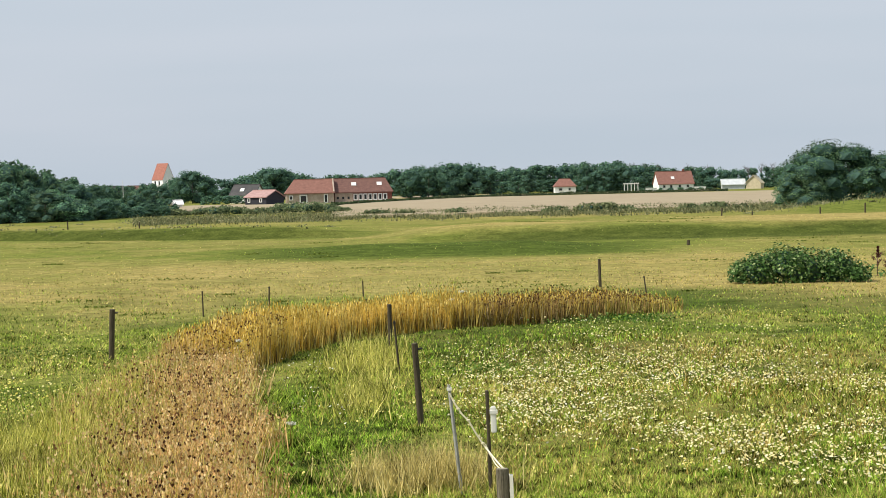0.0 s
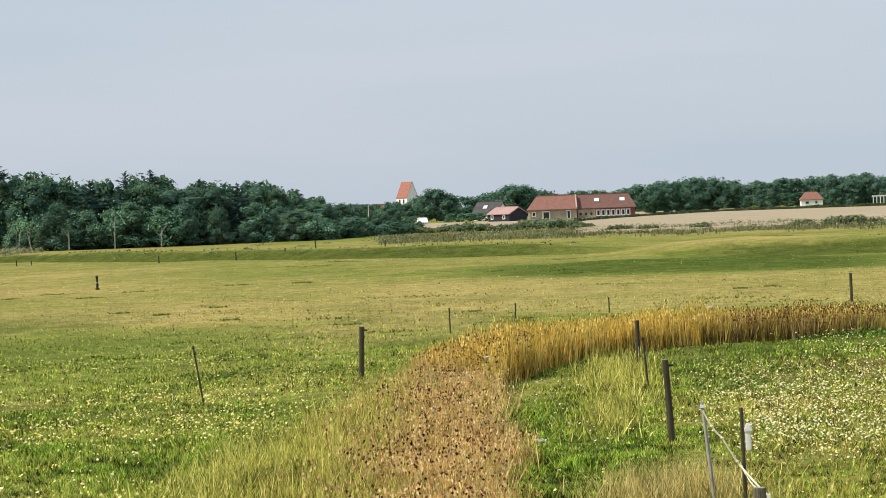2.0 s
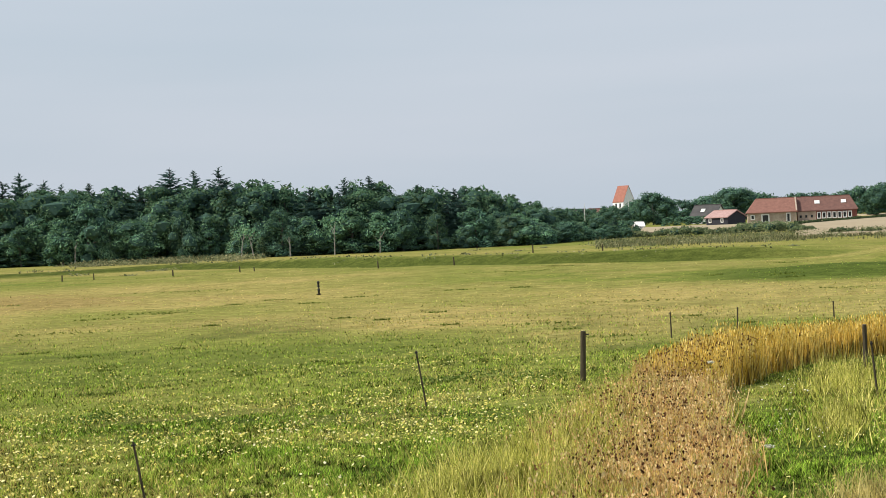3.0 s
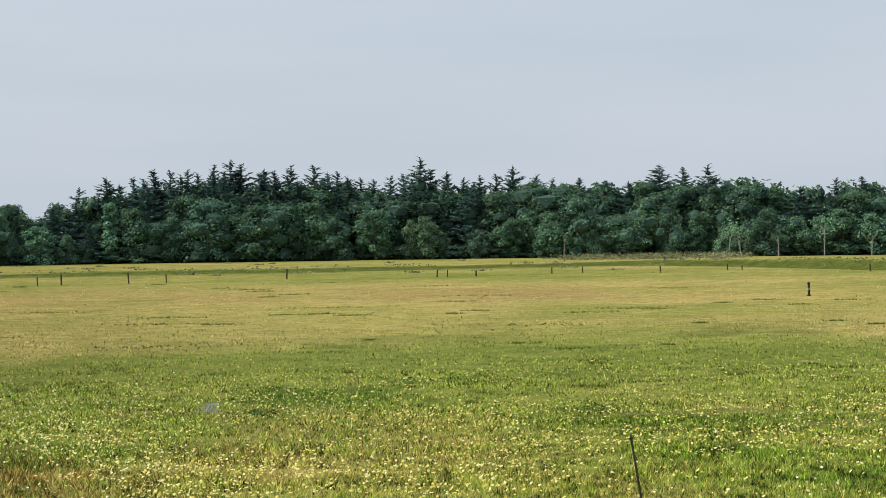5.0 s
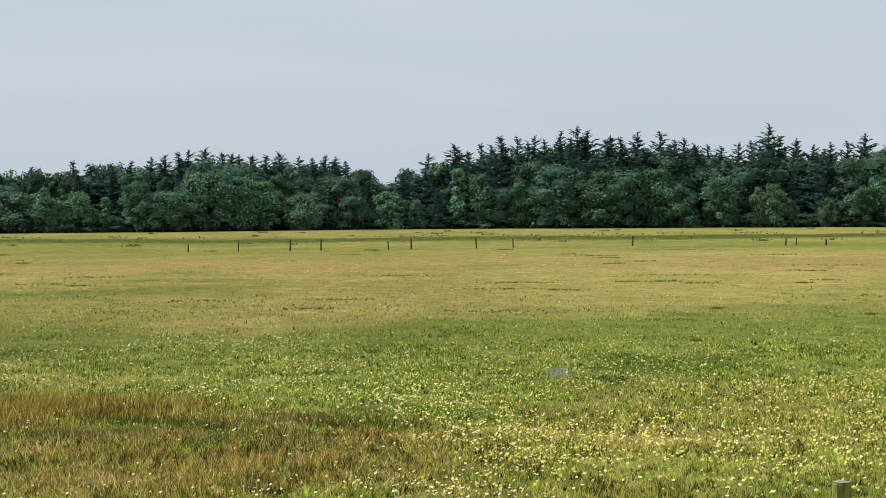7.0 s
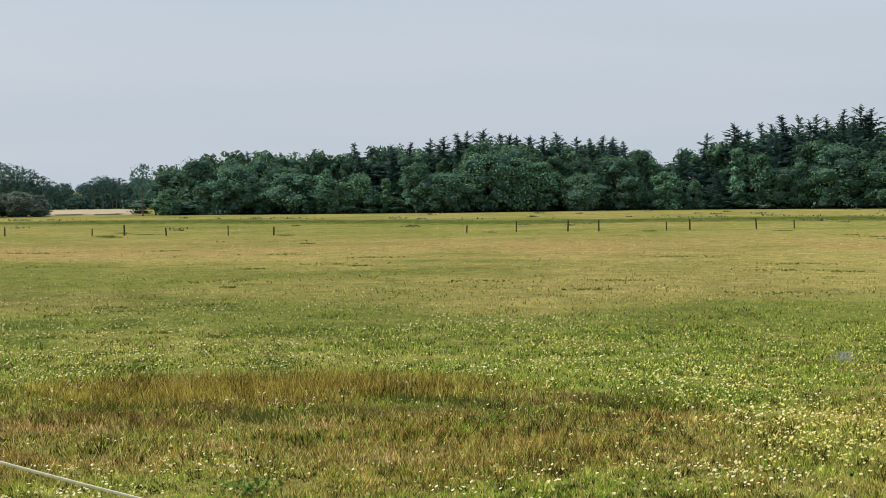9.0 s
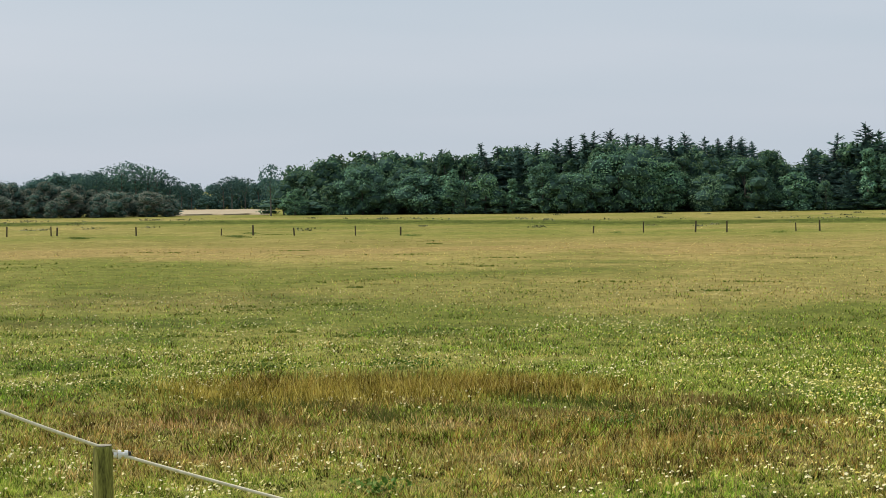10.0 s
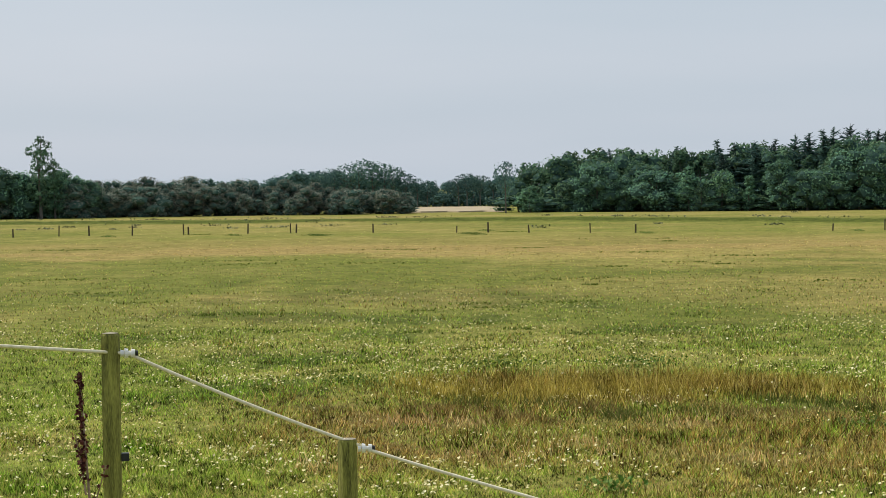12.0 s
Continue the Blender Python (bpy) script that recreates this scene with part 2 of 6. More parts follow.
# near-black leaves for the strip that paints shade at the wheat's edge
M_EDGE_SHADE = leafy("field_edge_shade_leaves", [(0.0, (0.022, 0.040, 0.020)), (0.6, (0.045, 0.070, 0.032)), (1.0, (0.085, 0.110, 0.050))], 0.05, 0.0)
M_TUFT = leafy("dark_green_tufts", [(0.0, (0.085, 0.120, 0.020)), (0.6, (0.150, 0.190, 0.038)), (1.0, (0.260, 0.280, 0.075))], 0.3, 0.0)
M_SCRUB = leafy("dull_scrub_leaves", [(0.0, (0.100, 0.120, 0.058)), (0.5, (0.165, 0.182, 0.090)), (0.85, (0.240, 0.235, 0.125)), (1.0, (0.320, 0.290, 0.160))], 0.2, 0.0, clumps=(0.5, 0.5, 1.3))
M_WEED = leafy("broad_weed_leaves", [(0.0, (0.040, 0.095, 0.014)), (0.6, (0.100, 0.190, 0.034)), (1.0, (0.230, 0.320, 0.090))], 0.15, 0.1, 0.5)
M_DOWN = leafy("thistle_down", [(0.0, (0.300, 0.310, 0.300)), (1.0, (0.560, 0.570, 0.560))], 0.2, 0.0)
M_MAROON = leafy("maroon_seeds", [(0.0, (0.028, 0.008, 0.010)), (0.6, (0.085, 0.026, 0.024)), (1.0, (0.190, 0.075, 0.050))], 0.0, 0.0)

# ---- ground ----
def lattice(ix, iy, seed):
    h = (ix.astype(np.int64) * 374761393 + iy.astype(np.int64) * 668265263 + seed * 974711) & 0x7FFFFFFF
    h = ((h ^ (h >> 13)) * 1274126177) & 0x7FFFFFFF
    return ((h ^ (h >> 16)) & 0xFFFF) / 65535.0


def vnoise(x, y, scale, seed=0):
    """Smooth noise of 0 to 1 over the plan, with humps about scale metres wide."""
    x, y = np.asarray(x, float) / scale, np.asarray(y, float) / scale
    ix, iy = np.floor(x), np.floor(y)
    fx, fy = x - ix, y - iy
    fx, fy = fx * fx * (3 - 2 * fx), fy * fy * (3 - 2 * fy)
    a, b = lattice(ix, iy, seed), lattice(ix + 1, iy, seed)
    c, d = lattice(ix, iy + 1, seed), lattice(ix + 1, iy + 1, seed)
    return (a * (1 - fx) + b * fx) * (1 - fy) + (c * (1 - fx) + d * fx) * fy


def fractal(x, y, scale, seed=0):
    return 0.55 * vnoise(x, y, scale, seed) + 0.3 * vnoise(x, y, scale * 0.43, seed + 7) + 0.15 * vnoise(x, y, scale * 0.19, seed + 13)


def step(a, b, v):
    s = np.clip((np.asarray(v, float) - a) / (b - a), 0, 1)
    return s * s * (3 - 2 * s)


def window(v, a, b, soft):
    return step(a - soft, a + soft, v) * (1 - step(b - soft, b + soft, v))


BANK = (-math.sin(radians(25)), math.cos(radians(25)))


def polar(x, y):
    return np.degrees(np.arctan2(-x, y)), np.hypot(x, y)


def height(x, y):
    """The lie of the land: a grassy bank to stand on, a level meadow, low old dykes, fields that rise far off."""
    x, y = np.asarray(x, float), np.asarray(y, float)
    az, d = polar(x, y)
    u = x * BANK[0] + y * BANK[1]
    z = 2.0 * (1 - step(3, 14, u))
    near = step(14, 26, d)
    z = z + near * (0.16 * (fractal(x, y, 9, 3) - 0.5) + 0.14 * (fractal(x, y, 2.4, 4) - 0.5) * (1 - step(45, 80, d)) + 0.30 * (vnoise(x, y, 34, 5) - 0.5)) * (1 - step(180, 300, d))
    z = z + 0.45 * window(az, -4.5, 4.5, 2.5) * window(d, 103, 113, 4)
    z = z + 0.75 * window(az, -40, 0.5, 2.5) * step(121, 127, d) * (1 - step(140, 172, d))
    z = z + 1.1 * (1 - step(-13.5, -9.6, az)) * window(d, 196, 226, 9)
    far = d - old_ditch(az)
    z = z + window(az, 3, 80, 2) * np.interp(az, [17, 24], [1.0, 0.45]) * (0.65 * step(-4, 0.5, far) * (1 - step(4, 30, far)) - 0.30 * window(far, -10, -4, 2))
    return z


def old_ditch(az):
    """How far off the ditch runs that crosses the meadow, by bearing."""
    return np.interp(az, [3, 7, 10.9, 15, 19.5, 23, 26, 34, 45, 56, 75], [146, 149, 154, 168, 187, 197, 194, 188, 192, 206, 222])


def cover(x, y):
    """How dry, how brown and how lush the sward is, each 0 to 1; full lush also paints the ditches' shaded bank."""
    az, d = polar(x, y)
    n1, n2, n3 = fractal(x, y, 14, 21), fractal(x, y, 4.5, 22), fractal(x, y, 40, 23)
    n4 = fractal(x, y, 2.2, 24)
    dry = 0.30 * step(0.45, 0.68, n1) + 0.26 * step(0.48, 0.70, n2) + 0.20 * step(0.55, 0.78, n4)
    dry = dry + np.interp(az, [30, 40], [0.50, 0.36]) * window(d + 34 * (n1 - 0.5), np.interp(az, [20, 34], [86, 97]), 140, 8) * step(11, 19, az)
    dry = dry + 0.45 * window(d + 18 * (n1 - 0.5), 62, 98, 6) * (1 - step(12, 20, az))
    dry = dry + 0.24 * window(d + 12 * (n1 - 0.5), 61, 86, 5) * window(az, 15, 46, 4)
    dry = dry + 0.85 * window(d + 10 * (n1 - 0.5), 128, 158, 4) * (1 - step(-3, 4, az)) * step(0.25, 0.5, n1)
    dry = dry + 0.70 * window(d + 8 * (n2 - 0.5), 34, 46, 3) * window(az, 14, 27, 3) * step(0.34, 0.50, n1) + 0.35 * window(d + 8 * (n2 - 0.5), 24, 34, 3) * window(az, 15, 36, 3) * step(0.40, 0.56, n1)
    dry = dry + 0.35 * window(d, 175, 250, 8) * step(0.35, 0.65, n3)
    dry = dry - 0.7 * window(az, -6, 6, 2) * window(d, 98, 117, 4)
    brown = (0.40 + 0.45 * step(0.4, 0.62, n4)) * window(az + 5 * (n1 - 0.5), 40, 64, 2.5) * window(d + 7 * (n2 - 0.5), 26.5, 35.0, 1.6) * step(0.25, 0.5, n1 * 0.6 + n2 * 0.4)
    brown = np.maximum(brown, 0.62 * window(az, 38.5, 54, 3) * window(d + 6 * (n2 - 0.5), 23.5, 29, 1.5))
    straw_band = window(d + 22 * (n2 - 0.5), 103, 122, 4) * step(18, 25, az) * step(0.34, 0.50, n1)
    brown, dry = np.maximum(brown, 0.42 * straw_band), dry + 0.55 * straw_band
    brown = np.maximum(brown, 0.22 * window(az, -14, -1, 2) * window(d, 24, 42, 3))
    brown = np.maximum(brown, 0.16 * window(az, 22, 42, 3) * window(d + 8 * (n1 - 0.5), 20, 36, 4) * step(0.35, 0.6, n2))
    lush = np.maximum(step(0.52, 0.72, fractal(x, y, 11, 31)), step(0.55, 0.70, fractal(x, y, 2.6, 32))) * (1 - 0.75 * step(60, 90, d))
    lush = np.maximum(lush, 0.9 * window(az, -6, 6, 2) * window(d, 98, 117, 4))
    strip = window(d + 9 * (n2 - 0.5), 47, 58, 3) * window(az, 12, 46, 5)
    dry, lush = dry * (1 - strip), np.maximum(lush * (1 - strip), 0.35 * strip)
    dull = step(30, 42, az)
    brown = np.maximum(brown, dull * 0.30 * window(d + 24 * (n2 - 0.5), 94, 142, 10))
    brown = np.maximum(brown, dull * 0.16 * step(34, 60, d))
    lush = np.maximum(lush, dull * np.interp(az, [50, 60], [0.55, 0.30]) * window(d + 26 * (n1 - 0.5), 34, 96, 10))
    green = window(az, 1.2, 5.2, 0.6) * window(d, 21, 34, 2)
    dry, lush = dry * (1 - green), np.maximum(lush, 0.95 * green)
    mid = old_ditch(az)
    # the bank's shade is put into the colour here through the dark lush tone
    ditch = window(d - mid + 1.5 * (n2 - 0.5), np.interp(az, [17, 24], [-9.0, -4.0]), 0.5, 1.0) * window(az, 3.0, 80, 3)
    ditch = np.maximum(ditch, window(d + 3 * (n2 - 0.5), 118.5, 125.5, 1.2) * (1 - step(-3, 2, az)))
    dry, lush, brown = dry * (1 - ditch), np.maximum(lush, ditch), np.maximum(brown * (1 - ditch), 0.12 * ditch)
    verge = window(d - mid + 6 * (n2 - 0.5), 9, 70, 4) * window(az, 3.5, 56, 3) * step(0.3, 0.55, n2)
    dry, lush = np.maximum(dry, 0.55 * verge), lush * (1 - verge)
    rise = (1 - step(-11.5, -9.6, az)) * window(d, 188, 232, 5)
    dry, lush = dry * (1 - rise), np.maximum(lush * (1 - rise), 0.25 * rise)
    return np.clip(dry, 0, 1), np.clip(brown, 0, 1), np.clip(lush, 0, 1)


def sheet(name, verts, faces, material):
    me = bpy.data.meshes.new(name)
    me.from_pydata(verts, [], faces)
    me.materials.append(material)
    me.update()
    return me


M_GROUND, n, l, b = shader("meadow_soil_and_sward", 0.95, 0.02)
at = n.new("ShaderNodeVertexColor")
at.layer_name = "cover"
sep = n.new("ShaderNodeSeparateColor")
l.new(at.outputs["Color"], sep.inputs[0])
fine, mid = noise_of(n, l, 7.0, 6), noise_of(n, l, 0.7, 5)
mean = blend(n, l, 0.5, fine, mid)
green = ramp(n, l, mean, [(0.30, (0.100, 0.122, 0.022)), (0.50, (0.148, 0.172, 0.034)), (0.70, (0.215, 0.228, 0.056))])
straw = ramp(n, l, mean, [(0.30, (0.240, 0.190, 0.062)), (0.50, (0.310, 0.250, 0.088)), (0.70, (0.390, 0.320, 0.124))])
rust = ramp(n, l, mean, [(0.30, (0.065, 0.040, 0.016)), (0.70, (0.230, 0.150, 0.060))])
rich = ramp(n, l, mean, [(0.30, (0.030, 0.050, 0.008)), (0.70, (0.088, 0.122, 0.022))])
col = blend(n, l, sep.outputs["Blue"], green, rich)
col = blend(n, l, sep.outputs["Red"], col, straw)
col = blend(n, l, sep.outputs["Green"], col, rust)
patchy = blend(n, l, 0.55, noise_of(n, l, 1.3, 2), noise_of(n, l, 6.0, 2))
col = blend(n, l, 1.0, col, ramp(n, l, patchy, [(0.40, (0.72, 0.74, 0.68)), (0.50, (1.00, 1.00, 1.00)), (0.60, (1.22, 1.20, 1.16))]), "MULTIPLY")
l.new(col, b.inputs["Base Color"])
bump(n, l, b, fine, 0.4, 0.05)

az_lines = np.concatenate([np.arange(-180, -18, 6.0), np.arange(-18, 76, 0.3), np.arange(76, 180, 6.0)])
r_lines = np.concatenate([[0.0], np.geomspace(0.8, 90, 210), np.linspace(91, 240, 105), np.geomspace(245, 700, 42), np.geomspace(760, 4500, 14)])
AZ, RR = np.meshgrid(az_lines, r_lines)
GX, GY = -RR * np.sin(np.radians(AZ)), RR * np.cos(np.radians(AZ))
GZ = height(GX, GY)
na, nr = len(az_lines), len(r_lines)
quads = [(j * na + i, j * na + (i + 1) % na, (j + 1) * na + (i + 1) % na, (j + 1) * na + i) for j in range(nr - 1) for i in range(na)]
me = sheet("ground", np.stack([GX, GY, GZ], -1).reshape(-1, 3).tolist(), [q[::-1] for q in quads], M_GROUND)
tint = me.color_attributes.new("cover", "FLOAT_COLOR", "POINT")
cv = cover(GX, GY)
tint.data.foreach_set("color", np.stack([cv[0], cv[1], cv[2], np.ones_like(cv[0])], -1).astype(np.float32).ravel())
me.polygons.foreach_set("use_smooth", [True] * len(me.polygons))
ground = tagged(new("ground", me), "level green meadow with straw and brown patches", "meadow", kind="structure")


def on_ground(az, d, sink=0.0):
    p = bearing(az, d)
    p.z = float(height(p.x, p.y)) - sink
    return p


def crop(name, az0, az1, d0, d1, tall, material, label, seed, near=None):
    """A stand of ripe corn: a slab with an uneven top and a cut edge."""
    azs, ds = np.linspace(az0, az1, 90), np.geomspace(d0, d1, 40)
    A, D = np.meshgrid(azs, ds)
    if near:
        D = D + (np.interp(A, *near) - d0) * ((d1 - D) / (d1 - d0))
    D = D + (d0 * 0.02) * (vnoise(A * 8, D * 0 + seed, 3, seed) - 0.5)
    X, Y = -D * np.sin(np.radians(A)), D * np.cos(np.radians(A))
    Z = height(X, Y) + tall * (0.85 + 0.3 * vnoise(X, Y, 3, seed))
    side = np.clip(np.minimum(A - az0, az1 - A) / 0.5, 0, 1)
    Z = height(X, Y) + (Z - height(X, Y)) * (0.25 + 0.75 * side)
    edge = np.zeros_like(Z, bool)
    edge[0], edge[-1], edge[:, 0], edge[:, -1] = True, True, True, True
    Z[edge] = height(X, Y)[edge] - 0.05
    X[1], Y[1] = X[0] * 1.0006, Y[0] * 1.0006
    k = len(azs)
    faces = [(j * k + i + 1, j * k + i, (j + 1) * k + i, (j + 1) * k + i + 1) for j in range(len(ds) - 1) for i in range(k - 1)]
    ob = new(name, sheet(name, np.stack([X, Y, Z], -1).reshape(-1, 3).tolist(), faces, material))
    return tagged(ob, label, "crop field", kind="stuff")


M_CORN = rough_paint("ripe_corn", (0.270, 0.215, 0.135), (0.380, 0.310, 0.205), 0.12, 0.9, 0.7, 0.1)
crop("wheat_field", -10.9, 3.4, 224, 520, 0.22, M_CORN, "pale ripe wheat field beyond the meadow", 41, ([-11, -10, -8, -5, -2, 3.4], [266, 256, 244, 230, 224, 226]))
crop("wheat_field", -8.6, 3.0, 560, 612, 0.3, M_CORN, "narrow strip of ripe wheat before the farms", 42)
crop("wheat_field", 3.5, 9.6, 330, 452, 0.25, M_CORN, "pale ripe wheat field beside the wood", 43)
crop("wheat_field", 56.4, 59.4, 277, 344, 0.2, M_CORN, "pale stubble field in a gap of the woods", 44)

# ---- trees ----
def part(name, bm, material, parent, label=""):
    """Links a bmesh as one mesh under a thing or a part."""
    me = bpy.data.meshes.new(name)
    bm.to_mesh(me)
    bm.free()
    me.materials.append(material)
    ob = new(name, me)
    ob.parent = parent
    return tagged(ob, label)


def mesh_part(name, verts, faces, material, parent=None, label="", smooth=False):
    me = sheet(name, verts, faces, material)
    if smooth:
        me.polygons.foreach_set("use_smooth", [True] * len(me.polygons))
    ob = new(name, me)
    ob.parent = parent
    return tagged(ob, label)


def tube(verts, faces, points, radii, sides=6):
    """A tapered limb through points."""
    start = len(verts)
    for k, (p, r) in enumerate(zip(points, radii)):
        p = Vector(p)
        way = (Vector(points[min(k + 1, len(points) - 1)]) - Vector(points[max(k - 1, 0)])).normalized()
        q = way.to_track_quat("Z", "Y")
        for s in range(sides):
            a = 2 * math.pi * s / sides
            verts.append(tuple(p + q @ Vector((r * math.cos(a), r * math.sin(a), 0))))
    for k in range(len(points) - 1):
        for s in range(sides):
            a, b_ = start + k * sides + s, start + k * sides + (s + 1) % sides
            faces.append((a, b_, b_ + sides, a + sides))
    faces.append(tuple(start + (len(points) - 1) * sides + s for s in range(sides)))


def leaf_quads(rng, centres, normals, size, squash=0.7, jitter=0.5):
    """Folded leaf sprays at the centres: arrays of vertices and faces."""
    k = len(centres)
    nrm = normals + rng.normal(0, jitter, (k, 3))
    nrm /= np.linalg.norm(nrm, axis=1)[:, None] + 1e-9
    t = np.cross(nrm, rng.normal(0, 1, (k, 3)))
    t /= np.linalg.norm(t, axis=1)[:, None] + 1e-9
    s = np.cross(nrm, t)
    w = size * rng.uniform(0.6, 1.4, (k, 1))
    v = np.stack([centres - t * w, centres + s * w * squash + nrm * w * 0.15, centres + t * w, centres - s * w * squash - nrm * w * 0.15], 1).reshape(-1, 3)
    f = np.arange(4 * k).reshape(k, 4)
    return v, f


BALL = None


def ball(rng, centre, radii, bumpy=0.25):
    global BALL
    if BALL is None:
        bm = bmesh.new()
        bmesh.ops.create_icosphere(bm, subdivisions=1, radius=1)
        bm.verts.ensure_lookup_table()
        BALL = (np.array([v.co[:] for v in bm.verts]), np.array([[v.index for v in f.verts] for f in bm.faces]))
        bm.free()
    v, f = BALL
    return v * (1 + rng.uniform(-bumpy, bumpy, (len(v), 1))) * np.array(radii) + np.array(centre), f


def leaf_tris(rng, centres, normals, size, jitter=0.4, along=None, slim=0.6):
    """Small leaf sprays, one triangle each, facing roughly along the normals (and pointing along `along`)."""
    k = len(centres)
    nrm = normals + rng.normal(0, jitter, (k, 3))
    nrm /= np.linalg.norm(nrm, axis=1)[:, None] + 1e-9
    t = np.cross(nrm, rng.normal(0, 1, (k, 3))) if along is None else along + rng.normal(0, 0.25, (k, 3))
    t /= np.linalg.norm(t, axis=1)[:, None] + 1e-9
    s = np.cross(nrm, t)
    w = size * rng.uniform(0.6, 1.4, (k, 1))
    v = np.stack([centres + t * w * 1.2, centres - t * w * 0.7 + s * w * slim, centres - t * w * 0.7 - s * w * slim], 1).reshape(-1, 3)
    return v, np.arange(3 * k).reshape(k, 3)


def broadleaf(seed, wide=0.5, low=0.12, lobes=16, sprays=2500, size=0.21, material=None, shape=1.0, core=True, upright=False):
    """A tree 10 m high: trunk with limbs under a crown of billows, each with smaller billows, clad in leaf sprays."""
    rng = np.random.default_rng(seed)
    tree = new("tree")
    verts, faces = [], []
    bend = rng.uniform(-0.3, 0.3, 2)
    tube(verts, faces, [(0, 0, -0.3), (bend[0] * 0.4, bend[1] * 0.4, 2.2), (bend[0], bend[1], 5), (bend[0] * 1.2, bend[1] * 1.2, 8)], [0.22, 0.17, 0.11, 0.03])
    cen, rad = [], []
    for i in range(lobes):
        h = low + (1 - low) * ((i + 0.5) / lobes)
        q = (h - low) / (1 - low)
        prof = math.sin(math.pi * min(1, 0.18 + 0.82 * q)) ** (0.6 * shape) if not upright else min(1.0, 0.45 + 2.2 * q) * (1 - q) ** 0.6 + 0.06
        a = i * 2.4 + rng.uniform(-0.5, 0.5)
        rr = 10 * wide * prof * rng.uniform(0.25, 0.75)
        lr = 10 * wide * (0.26 + 0.22 * prof) * rng.uniform(0.6, 1.2)
        c = np.array([rr * math.cos(a), rr * math.sin(a), min(10 * h, 10 - lr * 0.8)])
        cen.append(c), rad.append(lr)
        for j in range(4):
            w = rng.normal(0, 1, 3) + [0, 0, 0.35]
            w /= np.linalg.norm(w)
            r2 = lr * rng.uniform(0.30, 0.55)
            cen.append(c + w * (lr * 0.85) * [1, 1, 0.8]), rad.append(r2)
        if i % 3 == 0:
            tube(verts, faces, [(bend[0] * 0.6, bend[1] * 0.6, 2.0 + 0.3 * c[2]), tuple(c * [0.6, 0.6, 0.9]), tuple(c)], [0.09, 0.06, 0.02], 5)
    mesh_part("trunk", verts, faces, M_BARK, tree)
    # filler balls close the crown, their dark colour painting its shaded depth
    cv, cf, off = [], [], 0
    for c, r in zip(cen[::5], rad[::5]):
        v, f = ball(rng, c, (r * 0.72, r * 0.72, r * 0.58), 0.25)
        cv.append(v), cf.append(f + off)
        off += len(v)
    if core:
        mesh_part("inner_crown", np.concatenate(cv).tolist(), np.concatenate(cf).tolist(), M_CORE, tree, "crown filler coloured as shaded inner foliage")
    cen, rad = np.array(cen), np.array(rad)
    many = sprays * 2
    pick = rng.choice(len(rad), many, p=rad**2 / (rad**2).sum())
    way = rng.normal(0, 1, (many, 3)) + [0, 0, 0.25]
    way /= np.linalg.norm(way, axis=1)[:, None]
    pos = cen[pick] + way * (rad[pick] * rng.uniform(0.72, 1.12, many))[:, None] * [1, 1, 0.82]
    deep = np.min(np.linalg.norm((pos[:, None, :] - cen[None]) * [1, 1, 1.22], axis=2) / rad[None], axis=1)
    keep = np.flatnonzero((pos[:, 2] > 0.2) & (deep > 0.62))[:sprays]
    v, f = leaf_tris(rng, pos[keep], way[keep] + [0, 0, 0.2], size, 0.42)
    mesh_part("crown", v.tolist(), f.tolist(), material or M_LEAF, tree)
    return tree


